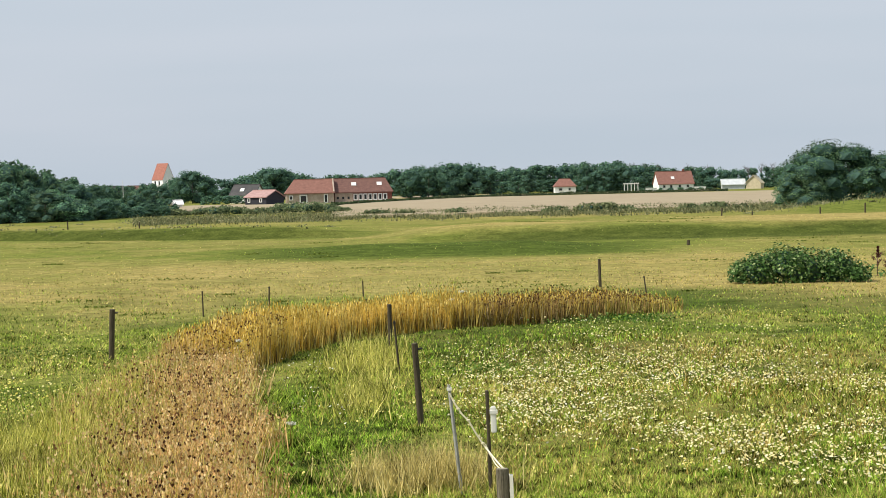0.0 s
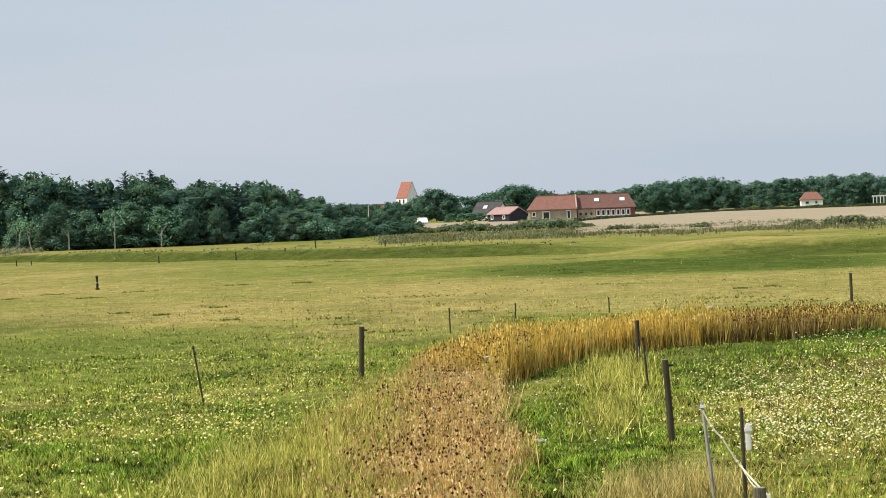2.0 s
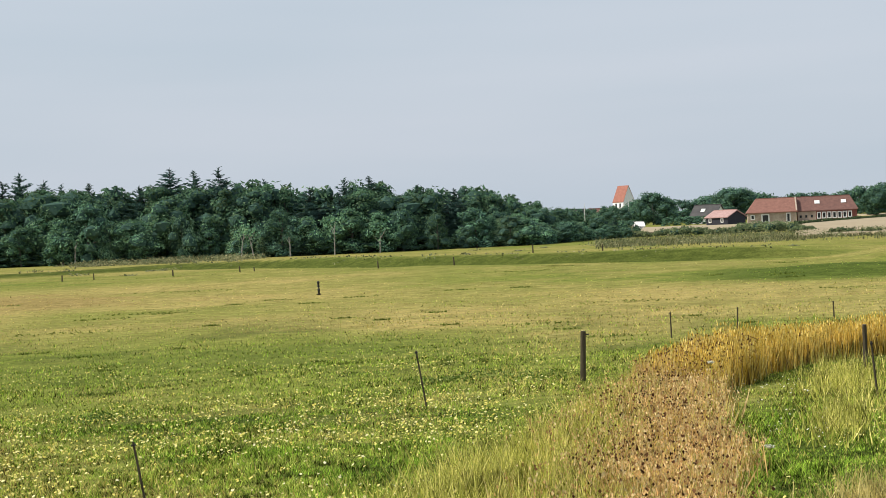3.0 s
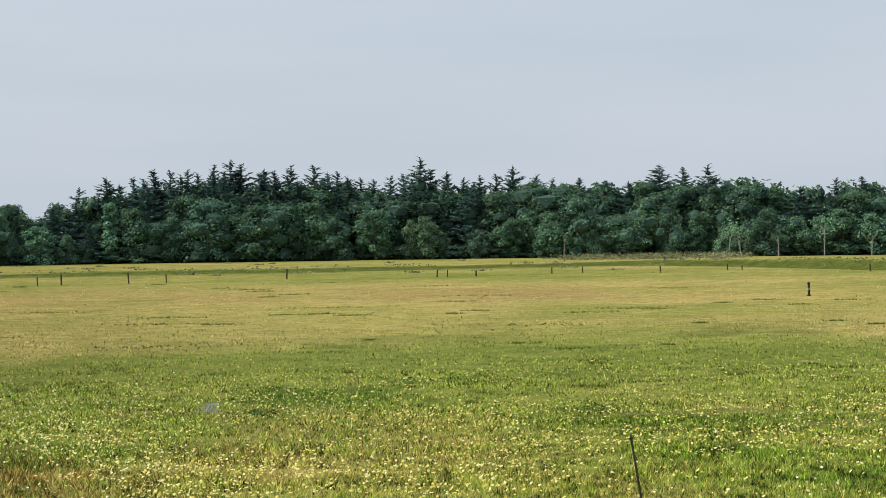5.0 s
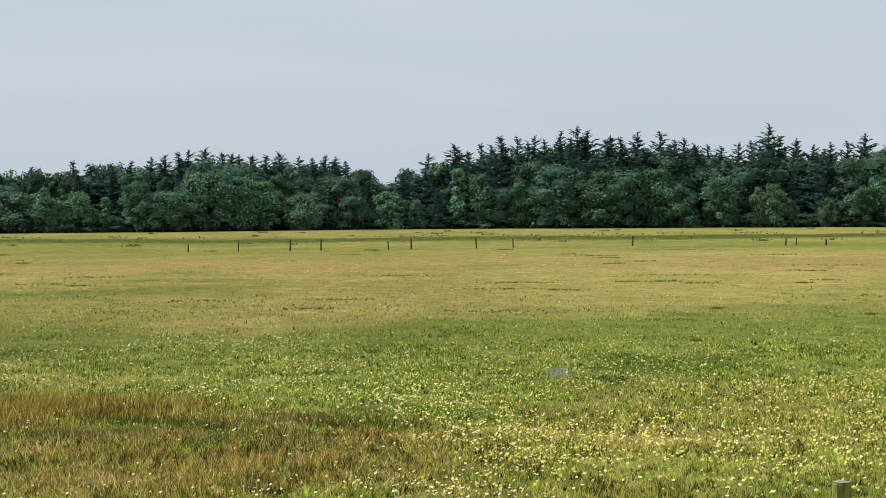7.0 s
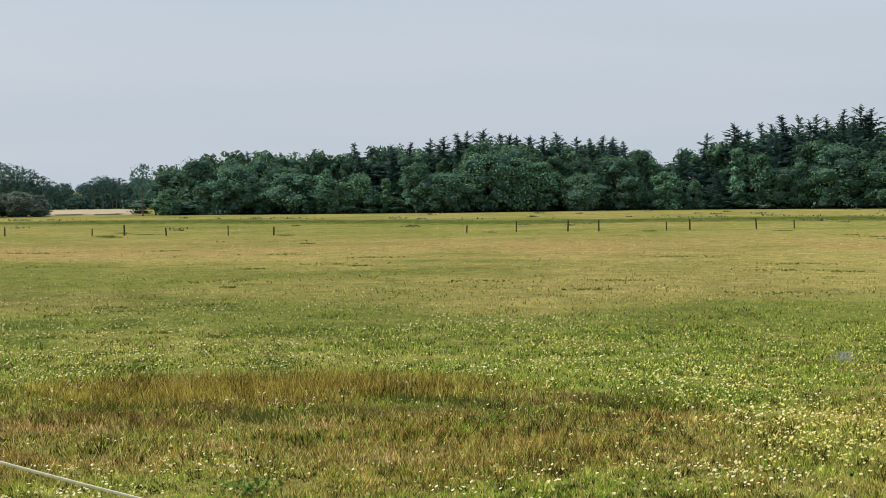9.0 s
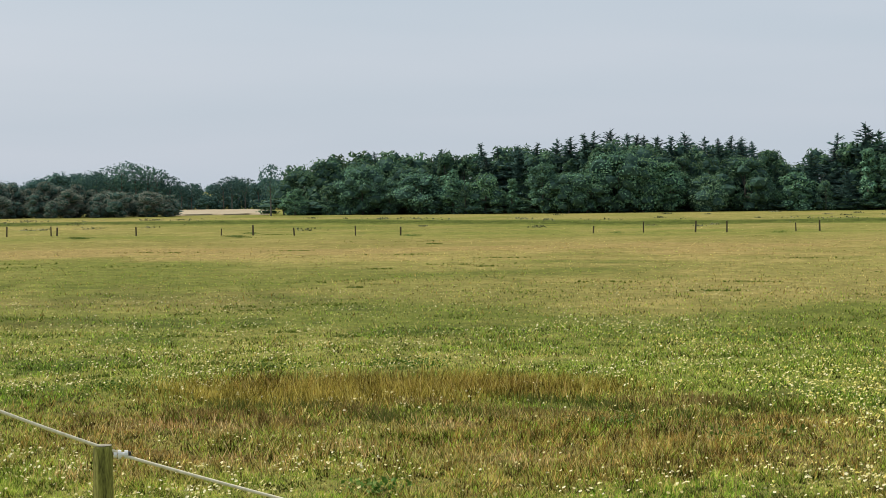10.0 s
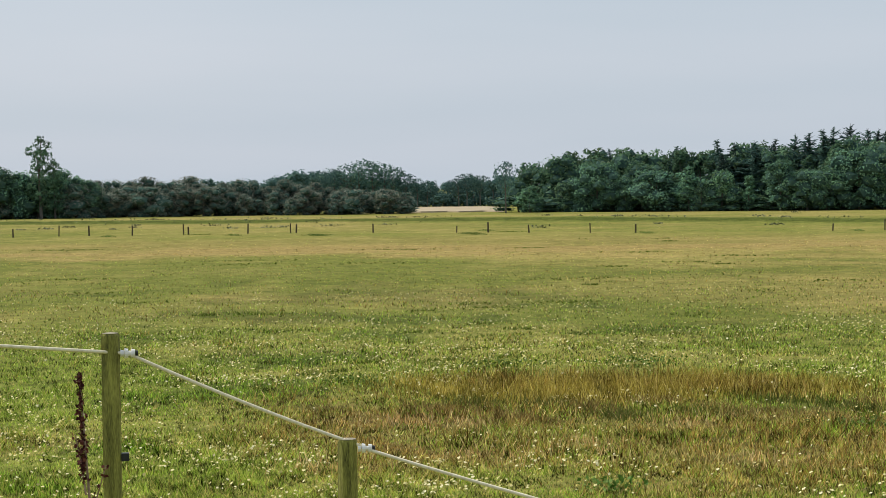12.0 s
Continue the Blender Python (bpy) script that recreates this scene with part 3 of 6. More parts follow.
def conifer(seed, wide=0.3, tiers=20, bare=0.12, ragged=0.3, tip=1.0):
    """A spruce 10 m high: a straight stem, whorls of rising boughs with needle sprays, a thin bare leader."""
    rng = np.random.default_rng(seed)
    tree = new("tree")
    verts, faces = [], []
    tube(verts, faces, [(0, 0, -0.3), (0.03, 0, 5), (0, 0.02, 9.4), (0, 0.03, 9.4 + 0.8 * tip)], [0.17, 0.10, 0.03, 0.015], 5)
    pos, nrm, way, big = [], [], [], []
    for k in range(tiers):
        h = bare + (0.98 - bare) * (k / (tiers - 1)) ** 0.85
        reach = 10 * wide * (1 - h) ** 0.90 + 0.14
        for j in range(int(7 + 2 * (1 - h))):
            a, r = rng.uniform(0, 2 * math.pi), reach * rng.uniform(1 - 2 * ragged, 1 + ragged)
            z0, lift = 10 * h + rng.uniform(-0.3, 0.2), rng.uniform(-0.10, 0.30) + 0.35 * h**3
            end = np.array([r * math.cos(a), r * math.sin(a), z0 + lift * r])
            if r > 0.3:
                tube(verts, faces, [(0, 0, z0), tuple(end)], [0.03, 0.012], 3)
            out = (end - [0, 0, z0]) / (abs(r) + 1e-6)
            for q in np.linspace(0.2, 1.0, max(5, int(abs(r) * 10))):
                side = rng.normal(0, 0.10 * abs(r) * (1.1 - q) + 0.03, 3) * [1, 1, 0.5]
                pos.append(np.array([0, 0, z0]) * (1 - q) + end * q + side)
                nrm.append([rng.normal(0, 0.3), rng.normal(0, 0.3), 1.0])
                way.append(out + [0, 0, -0.15])
                big.append([min(0.23, 0.11 + 0.14 * reach)])
    mesh_part("trunk", verts, faces, M_BARK, tree)
    # filler balls round the stem, dark to paint shade between the boughs
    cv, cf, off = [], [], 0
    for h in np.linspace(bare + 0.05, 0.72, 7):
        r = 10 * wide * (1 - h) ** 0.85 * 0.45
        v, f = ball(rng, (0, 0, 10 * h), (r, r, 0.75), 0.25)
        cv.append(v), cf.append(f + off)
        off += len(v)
    mesh_part("inner_crown", np.concatenate(cv).tolist(), np.concatenate(cf).tolist(), M_CORE, tree, "crown filler coloured as shaded inner boughs")
    v, f = leaf_tris(rng, np.array(pos), np.array(nrm), np.array(big), 0.5, np.array(way), 0.5)
    mesh_part("crown", v.tolist(), f.tolist(), M_NEEDLE, tree)
    return tree


def join_far(name, items, label, category, leaves=None):
    """Many far trees as one mesh."""
    V, F, K, off = [], [], [], 0
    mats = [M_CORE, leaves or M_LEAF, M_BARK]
    for src, m in items:
        for child in src.children:
            me_ = child.data
            co = np.empty(len(me_.vertices) * 3)
            me_.vertices.foreach_get("co", co)
            co = co.reshape(-1, 3) @ np.array(m.to_3x3()).T + np.array(m.translation)
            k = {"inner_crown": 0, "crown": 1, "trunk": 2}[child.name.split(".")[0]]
            V.append(co)
            F += [tuple(i + off for i in p.vertices) for p in me_.polygons]
            K += [k] * len(me_.polygons)
            off += len(co)
    me_ = sheet(name, np.concatenate(V).tolist(), F, mats[0])
    for x in mats[1:]:
        me_.materials.append(x)
    me_.polygons.foreach_set("material_index", K)
    return tagged(new(name, me_), label, category, kind="stuff")


LABELS = {
    "broad": "dark green broadleaf tree with a dense crown", "pale": "lighter green young broadleaf tree",
    "spruce": "tall dark spruce standing over the wood", "shrub": "low rounded green shrub"}
BROAD = [broadleaf(100 + i, wide=w, low=lo, lobes=n_, shape=sh) for i, (w, lo, n_, sh) in enumerate([(0.42, 0.10, 16, 1.0), (0.5, 0.08, 18, 0.8), (0.36, 0.10, 15, 1.2), (0.46, 0.05, 17, 1.0), (0.55, 0.1, 18, 0.9), (0.40, 0.04, 16, 1.1)])]
UPRIGHT = [broadleaf(130 + i, wide=w, low=0.05, lobes=n_, upright=True) for i, (w, n_) in enumerate([(0.30, 22), (0.26, 20), (0.34, 24), (0.22, 18)])]
HEDGEROW = [broadleaf(180 + i, wide=w, low=0.04, lobes=16, sprays=2600, size=0.18, material=M_LEAF_DULL) for i, w in enumerate((0.40, 0.48, 0.55))]
PALE = [broadleaf(120 + i, wide=w, low=0.03, lobes=14, sprays=2200, size=0.19, material=M_LEAF_PALE, shape=1.3) for i, w in enumerate((0.34, 0.45, 0.55))]
SPRUCE = [conifer(140 + i, w, t, 0.15, r, k) for i, (w, t, r, k) in enumerate([(0.44, 27, 0.34, 1.0), (0.38, 28, 0.36, 0.6), (0.48, 26, 0.38, 1.1), (0.33, 28, 0.36, 0.5), (0.44, 24, 0.45, 0.3), (0.40, 22, 0.48, 0.1)])]
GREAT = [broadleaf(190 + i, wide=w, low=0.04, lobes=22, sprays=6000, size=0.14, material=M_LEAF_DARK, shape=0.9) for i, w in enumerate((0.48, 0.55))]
FARTREE = [broadleaf(160 + i, wide=w, low=0.04, lobes=8, sprays=640, size=0.40, shape=1.0) for i, w in enumerate((0.42, 0.5, 0.58))]
rnd = random.Random(5)


def placed(az, d, tall, spread=1.0):
    return Matrix.Translation(on_ground(az, d, 0.05)) @ Matrix.Rotation(rnd.uniform(0, 6.28), 4, "Z") @ Matrix.Diagonal((tall / 10 * spread, tall / 10 * spread, tall / 10, 1))


def plant(models, az, d, tall, label, category="tree", group="", spread=1.0):
    """Sets a tree at a bearing and distance."""
    src = models[rnd.randrange(len(models))]
    ob = copy_thing(src, placed(az, d, tall, spread))
    if category == "shrub":
        ob.name = "shrub"
    return tagged(ob, label, category, group)


def high(d, el):
    return EYE + d * math.tan(radians(el))


# the wood: its front, its canopy line and its back rows
EDGE = ([8.3, 11, 14, 18, 21, 25, 30, 38, 44, 47, 54, 57.2], [285, 256, 247, 246, 252, 256, 260, 264, 263, 259, 266, 266])
CANOPY = ([8.3, 9.3, 10.2, 10.8, 12.5, 14.2, 16, 19.3, 24.4, 28, 31, 34.9, 37, 38.6, 40.8, 42.3, 44, 46, 48, 51, 53, 55.0, 55.5, 55.9, 57.2],
          [-0.15, 0.0, 0.2, 0.35, 0.80, 1.02, 1.10, 1.25, 1.35, 1.35, 1.32, 1.45, 1.38, 1.20, 0.85, 1.08, 1.15, 1.28, 1.10, 0.95, 0.98, 0.90, 0.80, 0.30, 0.22])
az, back_rows = 8.4, []
while az < 56.2:
    d0, el = float(np.interp(az, *EDGE)), float(np.interp(az, *CANOPY))
    a, d = az + rnd.uniform(-0.3, 0.3), d0 + 2 + rnd.uniform(-1.5, 1.5)
    firs = 0.42 if 27 < az < 49 else 0.12
    if rnd.random() < 0.22:
        plant(PALE, a, d - 1, high(d, el) * rnd.uniform(0.35, 0.65), LABELS["pale"], group="trees of the wood", spread=rnd.uniform(0.75, 1.25))
    elif rnd.random() < firs * 0.5:
        plant(SPRUCE, a, d, high(d, el) * rnd.uniform(0.6, 0.95), LABELS["spruce"], group="spruces of the wood", spread=rnd.uniform(1.2, 1.6))
    else:
        plant(BROAD if rnd.random() < 0.75 else UPRIGHT, a, d, max(2, high(d, el) * rnd.uniform(0.52, 0.94)), LABELS["broad"], group="trees of the wood", spread=rnd.uniform(1.0, 1.45))
    a, d = az + rnd.uniform(-0.35, 0.35), d0 + 7 + rnd.uniform(-1.5, 2)
    if rnd.random() < firs:
        plant(SPRUCE, a, d, max(2, high(d, el) * rnd.uniform(0.9, 1.12)), LABELS["spruce"], group="spruces of the wood", spread=rnd.uniform(1.1, 1.5))
    else:
        kinds = UPRIGHT if rnd.random() < 0.3 else BROAD
        back_rows.append((kinds[rnd.randrange(len(kinds))], placed(a, d, max(2, high(d, el) * rnd.uniform(0.82, 1.06)), rnd.uniform(0.95, 1.3))))
    for back in (12, 18):
        a, d = az + rnd.uniform(-0.4, 0.4), d0 + back + rnd.uniform(-2, 2)
        back_rows.append((FARTREE[rnd.randrange(3)], placed(a, d, max(2, high(d, el) * rnd.uniform(0.86, 1.12)), rnd.uniform(0.8, 1.1))))
    for k in range(2):
        back_rows.append((FARTREE[rnd.randrange(3)], placed(az + 0.37 * k, d0 + 4 + rnd.uniform(-1, 1), rnd.uniform(1.5, 2.4), rnd.uniform(2.6, 3.6))))
    az += 0.74 if az > 13 else 0.5
SPIKES = [(29.2, 2.28), (28.4, 1.85), (26.4, 1.96), (27.4, 1.7), (25.7, 1.72), (24.4, 1.6), (23.6, 1.5), (22.0, 1.93), (21.3, 1.86), (20.55, 1.92), (19.2, 1.5), (16.8, 1.46), (16.05, 1.48), (14.6, 1.15),
          (30.1, 1.75), (31.0, 1.7), (31.7, 1.9), (32.4, 2.1), (33.1, 2.1), (34.0, 1.9), (34.6, 2.15), (34.9, 2.28), (35.4, 2.15), (36.2, 2.0), (36.7, 2.0), (37.2, 2.02), (37.8, 1.8), (38.6, 1.8), (39.4, 1.5),
          (42.5, 1.47), (42.9, 1.4), (43.9, 1.6), (44.3, 1.5), (45.6, 1.6), (46.1, 1.73), (46.6, 1.65), (47.3, 1.5), (50.0, 1.35), (51.2, 1.15), (53.2, 1.12), (29.7, 1.8), (28.9, 1.9), (27.9, 1.65), (26.9, 1.75), (25.2, 1.6), (35.9, 1.9), (33.6, 1.95), (30.6, 1.65), (31.4, 1.75), (45.1, 1.5), (41.9, 1.3), (48.3, 1.35), (42.2, 1.42), (43.3, 1.45), (44.7, 1.52), (45.3, 1.58), (46.9, 1.6), (47.7, 1.45), (48.9, 1.28), (49.5, 1.22), (36.4, 1.85), (35.1, 1.95), (33.9, 2.0), (32.0, 1.85), (37.5, 1.75), (38.2, 1.6), (52.2, 1.08), (54.4, 0.95)]
for a, el in SPIKES:
    d = float(np.interp(a, *EDGE)) + rnd.uniform(8, 15)
    plant(SPRUCE, a, d, high(d, el), LABELS["spruce"], group="spruces of the wood", spread=rnd.uniform(0.9, 1.2))

# the hedge and copse past the wood's end
HEDGE = ([57.2, 59.2, 59.8, 62, 63.4, 66.4, 69, 71.5, 75], [0.30, -0.1, 0.15, 0.3, 0.33, 0.42, 0.45, 0.6, 0.6])
az, gap_rows = 59.35, []
while az < 75:
    el = float(np.interp(az, *HEDGE))
    d = 268 + rnd.uniform(0, 4)
    plant(HEDGEROW, az, d, high(d, el) * rnd.uniform(0.74, 1.04), "dull grey-green tree of a dense far hedge", group="trees of the far hedge", spread=rnd.uniform(0.9, 1.3))
    plant(HEDGEROW, az + rnd.uniform(-0.3, 0.3), d - 4, high(d, el) * rnd.uniform(0.45, 0.85), "low dull green shrub of a dense far hedge", "shrub", "shrubs of the far hedge", spread=rnd.uniform(1.1, 1.6))
    gap_rows.append((FARTREE[rnd.randrange(3)], placed(az, d + 3, rnd.uniform(1.5, 2.6), rnd.uniform(2.4, 3.4))))
    az += 0.46
az, gap_trees = 55.8, []
while az < 65.0:
    low = 58.02 < az < 58.40
    d = 352 + rnd.uniform(0, 14)
    el = float(np.interp(az, [56, 57.4, 58, 58.6, 59.3, 61.3, 62.5, 64.5], [0.35, 0.38, 0.14, 0.14, 0.30, 0.52, 0.55, 0.35]))
    for k in range(2):
        tall = high(d, -0.12 if low else el) * rnd.uniform(0.7, 1.04)
        gap_trees.append((FARTREE[rnd.randrange(3)], placed(az + 0.12 * k, d + 9 * k, tall, 1.6 if low else rnd.uniform(0.9, 1.3))))
    az += 0.30
OPEN = [broadleaf(175 + i, wide=w, low=0.45, lobes=11, sprays=760, size=0.24, material=M_NEEDLE, core=False) for i, w in enumerate((0.42, 0.55))]
for a, el in ((61.5, 0.60), (61.15, 0.70), (60.75, 0.84), (60.35, 0.82), (60.0, 0.76), (59.7, 0.60), (59.35, 0.46), (59.0, 0.30), (58.7, 0.18), (62.0, 0.5), (57.5, 0.44), (57.1, 0.38), (57.75, 0.30)):
    plant(OPEN, a, 348, high(348, el), "far tree with an open crown on a bare trunk", group="open trees in the gap", spread=rnd.uniform(0.9, 1.2))
for a, el in ((71.4, 0.72), (71.9, 0.62), (70.9, 0.62), (70.3, 0.50), (69.7, 0.66), (69.2, 0.46), (68.8, 0.36)):
    plant(BROAD, a, 265, high(265, el), LABELS["broad"], group="trees of the far hedge", spread=1.1)
plant(OPEN, 56.35, 262, high(262, 0.78), "thin tree with an open crown at the wood's end", spread=0.8)
POPLAR = [broadleaf(171, wide=0.19, low=0.14, lobes=16, sprays=1700, size=0.17, material=M_LEAF, shape=0.8, core=False)]
plant(POPLAR, 70.2, 262, high(262, 1.68), "tall thin poplar with sparse leaves over the hedge")
plant(POPLAR, 69.8, 263, high(263, 0.95), "thin young poplar with sparse leaves over the hedge")

for i in range(26):
    a = 8.0 + 0.16 * i
    d = float(np.interp(a, *EDGE)) + rnd.uniform(-3, 4)
    plant(PALE if i % 4 == 0 else BROAD, a, d, high(d, float(np.interp(a, *CANOPY))) * rnd.uniform(0.35, 0.7), LABELS["shrub"], "shrub", "shrubs along the wood", spread=rnd.uniform(1.2, 2.0))

def birch(az, tall, lean, seed):
    """A slender pale stem at the wood's front under a thin crown."""
    rng = np.random.default_rng(seed)
    d = float(np.interp(az, *EDGE)) - 2.5
    tree = new("birch")
    tree.location = on_ground(az, d, 0.05)
    verts, faces = [], []
    top = (lean, 0.1, tall)
    tube(verts, faces, [(0, 0, -0.2), (lean * 0.3, 0, tall * 0.4), top], [0.10, 0.07, 0.03], 6)
    for k in range(3):
        z = tall * rng.uniform(0.5, 0.8)
        tube(verts, faces, [(lean * z / tall * 0.8, 0, z), (lean * z / tall + rng.uniform(-0.9, 0.9), rng.uniform(-0.3, 0.3), z + rng.uniform(0.5, 1.2))], [0.045, 0.02], 5)
    mesh_part("trunk", verts, faces, M_BIRCH, tree, "pale birch trunk")
    k = 110
    pos = np.array(top) + rng.normal(0, 1, (k, 3)) * [0.9, 0.8, 0.7] + [0, 0, 0.2]
    v, f = leaf_quads(rng, pos, pos - np.array(top), 0.17, 0.6, 0.6)
    mesh_part("crown", v.tolist(), f.tolist(), M_LEAF, tree)
    return tagged(tree, "slender birch with a pale trunk at the wood's edge", "tree", "birches at the wood's edge")


for i, (a, tall, lean) in enumerate(((19.98, 3.6, 0.5), (19.6, 3.2, -0.7), (18.51, 2.6, 0.0), (17.17, 4.2, 0.1), (15.8, 2.6, 0.1), (24.9, 2.6, 0.1))):
    birch(a, tall, lean, 500 + i)

# the trees behind the farms
FAR = ([-15, -9.9, -8.8, -6.8, -5.4, -4.4, -3.1, -2.0, -1.0, -0.2, 1.0, 1.6, 3.1, 4.2, 5.1, 5.9, 6.4, 7.5, 8.3, 9.5, 10.5, 12],
       [0.26, 0.25, 0.25, 0.33, 0.50, 0.50, 0.44, 0.40, 0.62, 0.68, 0.60, 0.45, 0.36, 0.45, 0.66, 0.40, 0.38, 0.60, 0.30, 0.25, 0.24, 0.2])
az, far_trees = -15.0, []
while az < 11.8:
    el = float(np.interp(az, *FAR))
    if az < -1.8:
        el += 0.08
    d = 676 + rnd.uniform(0, 8)
    far_trees.append((FARTREE[rnd.randrange(3)], placed(az + rnd.uniform(-0.15, 0.15), d, max(2.5, 0.5 * high(d, el)), rnd.uniform(1.5, 2.2))))
    for back in (0, 22):
        d = 690 + back + rnd.uniform(0, 14)
        far_trees.append((FARTREE[rnd.randrange(3)], placed(az + rnd.uniform(-0.1, 0.1), d, max(3, high(d, el)) * rnd.uniform(0.84, 1.05), rnd.uniform(0.9, 1.3))))
    az += 0.40
for a, el, d in ((7.5, 0.62, 560), (7.1, 0.45, 560), (7.9, 0.42, 560), (5.1, 0.66, 600), (4.7, 0.55, 600), (5.5, 0.45, 600), (0.9, 0.5, 560), (0.4, 0.55, 560), (-0.3, 0.66, 570), (-0.9, 0.6, 570), (-1.5, 0.42, 570), (-4.4, 0.52, 660), (-4.9, 0.45, 660),
                 (-5.4, 0.5, 665), (-6.2, 0.25, 665), (8.4, 0.2, 520), (8.8, 0.1, 520), (9.3, 0.15, 520), (0.0, 0.3, 560), (1.2, 0.3, 560), (-2.6, 0.4, 600)):
    far_trees.append((BROAD[rnd.randrange(6)], placed(a, d, high(d, el), rnd.uniform(1.1, 1.4))))
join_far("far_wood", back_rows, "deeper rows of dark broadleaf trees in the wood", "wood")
az = 55.0
while az < 76:
    d = 720 + rnd.uniform(0, 60)
    gap_trees.append((FARTREE[rnd.randrange(3)], placed(az, d, 7.5 * rnd.uniform(0.7, 1.1), rnd.uniform(1.2, 1.8))))
    az += 0.6
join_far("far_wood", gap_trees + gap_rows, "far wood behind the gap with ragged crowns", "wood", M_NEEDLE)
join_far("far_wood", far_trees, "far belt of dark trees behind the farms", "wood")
for a in (-6.05, -6.3, -6.6, -6.9, -7.2, -7.5, -7.8):
    plant(BROAD, a, 634, 1.1, "low dark clipped hedge shrub before the farmhouse", "shrub", "hedge before the farmhouse", spread=2.6)
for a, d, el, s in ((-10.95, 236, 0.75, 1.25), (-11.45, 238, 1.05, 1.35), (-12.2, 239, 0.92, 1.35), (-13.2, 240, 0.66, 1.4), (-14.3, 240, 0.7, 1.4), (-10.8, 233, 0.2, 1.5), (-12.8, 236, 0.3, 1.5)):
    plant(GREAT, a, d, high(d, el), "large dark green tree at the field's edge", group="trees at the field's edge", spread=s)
for a in (6.45, 6.2, 5.95, 6.75, 7.1):
    plant(BROAD, a, 498, 2.3, LABELS["shrub"], "shrub", "shrubs before the dark-roofed house", spread=1.8)
for src in GREAT + BROAD + PALE + SPRUCE + FARTREE + UPRIGHT + POPLAR + OPEN + HEDGEROW:
    for o in (*src.children_recursive, src):
        bpy.data.objects.remove(o)

# ---- farms and church ----
def box(bm, x0, x1, y0, y1, z0, z1):
    vs = [bm.verts.new(p) for p in ((x0, y0, z0), (x1, y0, z0), (x1, y1, z0), (x0, y1, z0), (x0, y0, z1), (x1, y0, z1), (x1, y1, z1), (x0, y1, z1))]
    for f in ((0, 3, 2, 1), (4, 5, 6, 7), (0, 1, 5, 4), (1, 2, 6, 5), (2, 3, 7, 6), (3, 0, 4, 7)):
        bm.faces.new([vs[i] for i in f])


def ends(hip):
    return hip if isinstance(hip, tuple) else (hip, hip)


def gabled(bm, L, W, wall, ridge, hip=0.0):
    """Walls with gables, along x; hip: how far each end of the ridge is drawn in."""
    a, c = L / 2, W / 2
    low = [bm.verts.new((x, y, -1.5)) for x, y in ((-a, -c), (a, -c), (a, c), (-a, c))]
    up = [bm.verts.new((v.co.x, v.co.y, wall)) for v in low]
    for i in range(4):
        bm.faces.new((low[i], low[(i + 1) % 4], up[(i + 1) % 4], up[i]))
    r0, r1 = bm.verts.new((-a + ends(hip)[0], 0, ridge)), bm.verts.new((a - ends(hip)[1], 0, ridge))
    bm.faces.new((up[3], up[0], r0)), bm.faces.new((up[1], up[2], r1))
    bm.faces.new((up[0], up[1], r1, r0)), bm.faces.new((up[2], up[3], r0, r1))


def roof_slab(bm, L, W, wall, ridge, over=0.35, thick=0.18, hip=0.0):
    """A pitched roof with eaves, a little above the walls."""
    a, c = L / 2 + over, W / 2 + over
    drop = (ridge - wall) / (W / 2) * over
    for lift in (0.03, 0.03 + thick):
        e = [bm.verts.new((x, y, wall - drop + lift)) for x, y in ((-a, -c), (a, -c), (a, c), (-a, c))]
        r0, r1 = bm.verts.new((-a + ends(hip)[0], 0, ridge + lift)), bm.verts.new((a - ends(hip)[1], 0, ridge + lift))
        fs = [(e[0], e[1], r1, r0), (e[2], e[3], r0, r1)]
        if hip:
            fs += [(e[3], e[0], r0), (e[1], e[2], r1)]
        for f in fs:
            bm.faces.new(f)
        if lift > 0.1:
            rim = [(prev[0], e[0]), (prev[1], e[1]), (prev[2], e[2]), (prev[3], e[3])]
            order = [(0, 1), (2, 3)] + ([(3, 0), (1, 2)] if hip else [])
            for i, j in order:
                bm.faces.new((rim[i][0], rim[j][0], rim[j][1], rim[i][1]))
            if not hip:
                for i, j, q, rr in ((3, 0, p0, r0), (1, 2, p1, r1)):
                    bm.faces.new((rim[i][0], q, rr, rim[i][1]))
                    bm.faces.new((q, rim[j][0], rim[j][1], rr))
        prev, p0, p1 = e, r0, r1


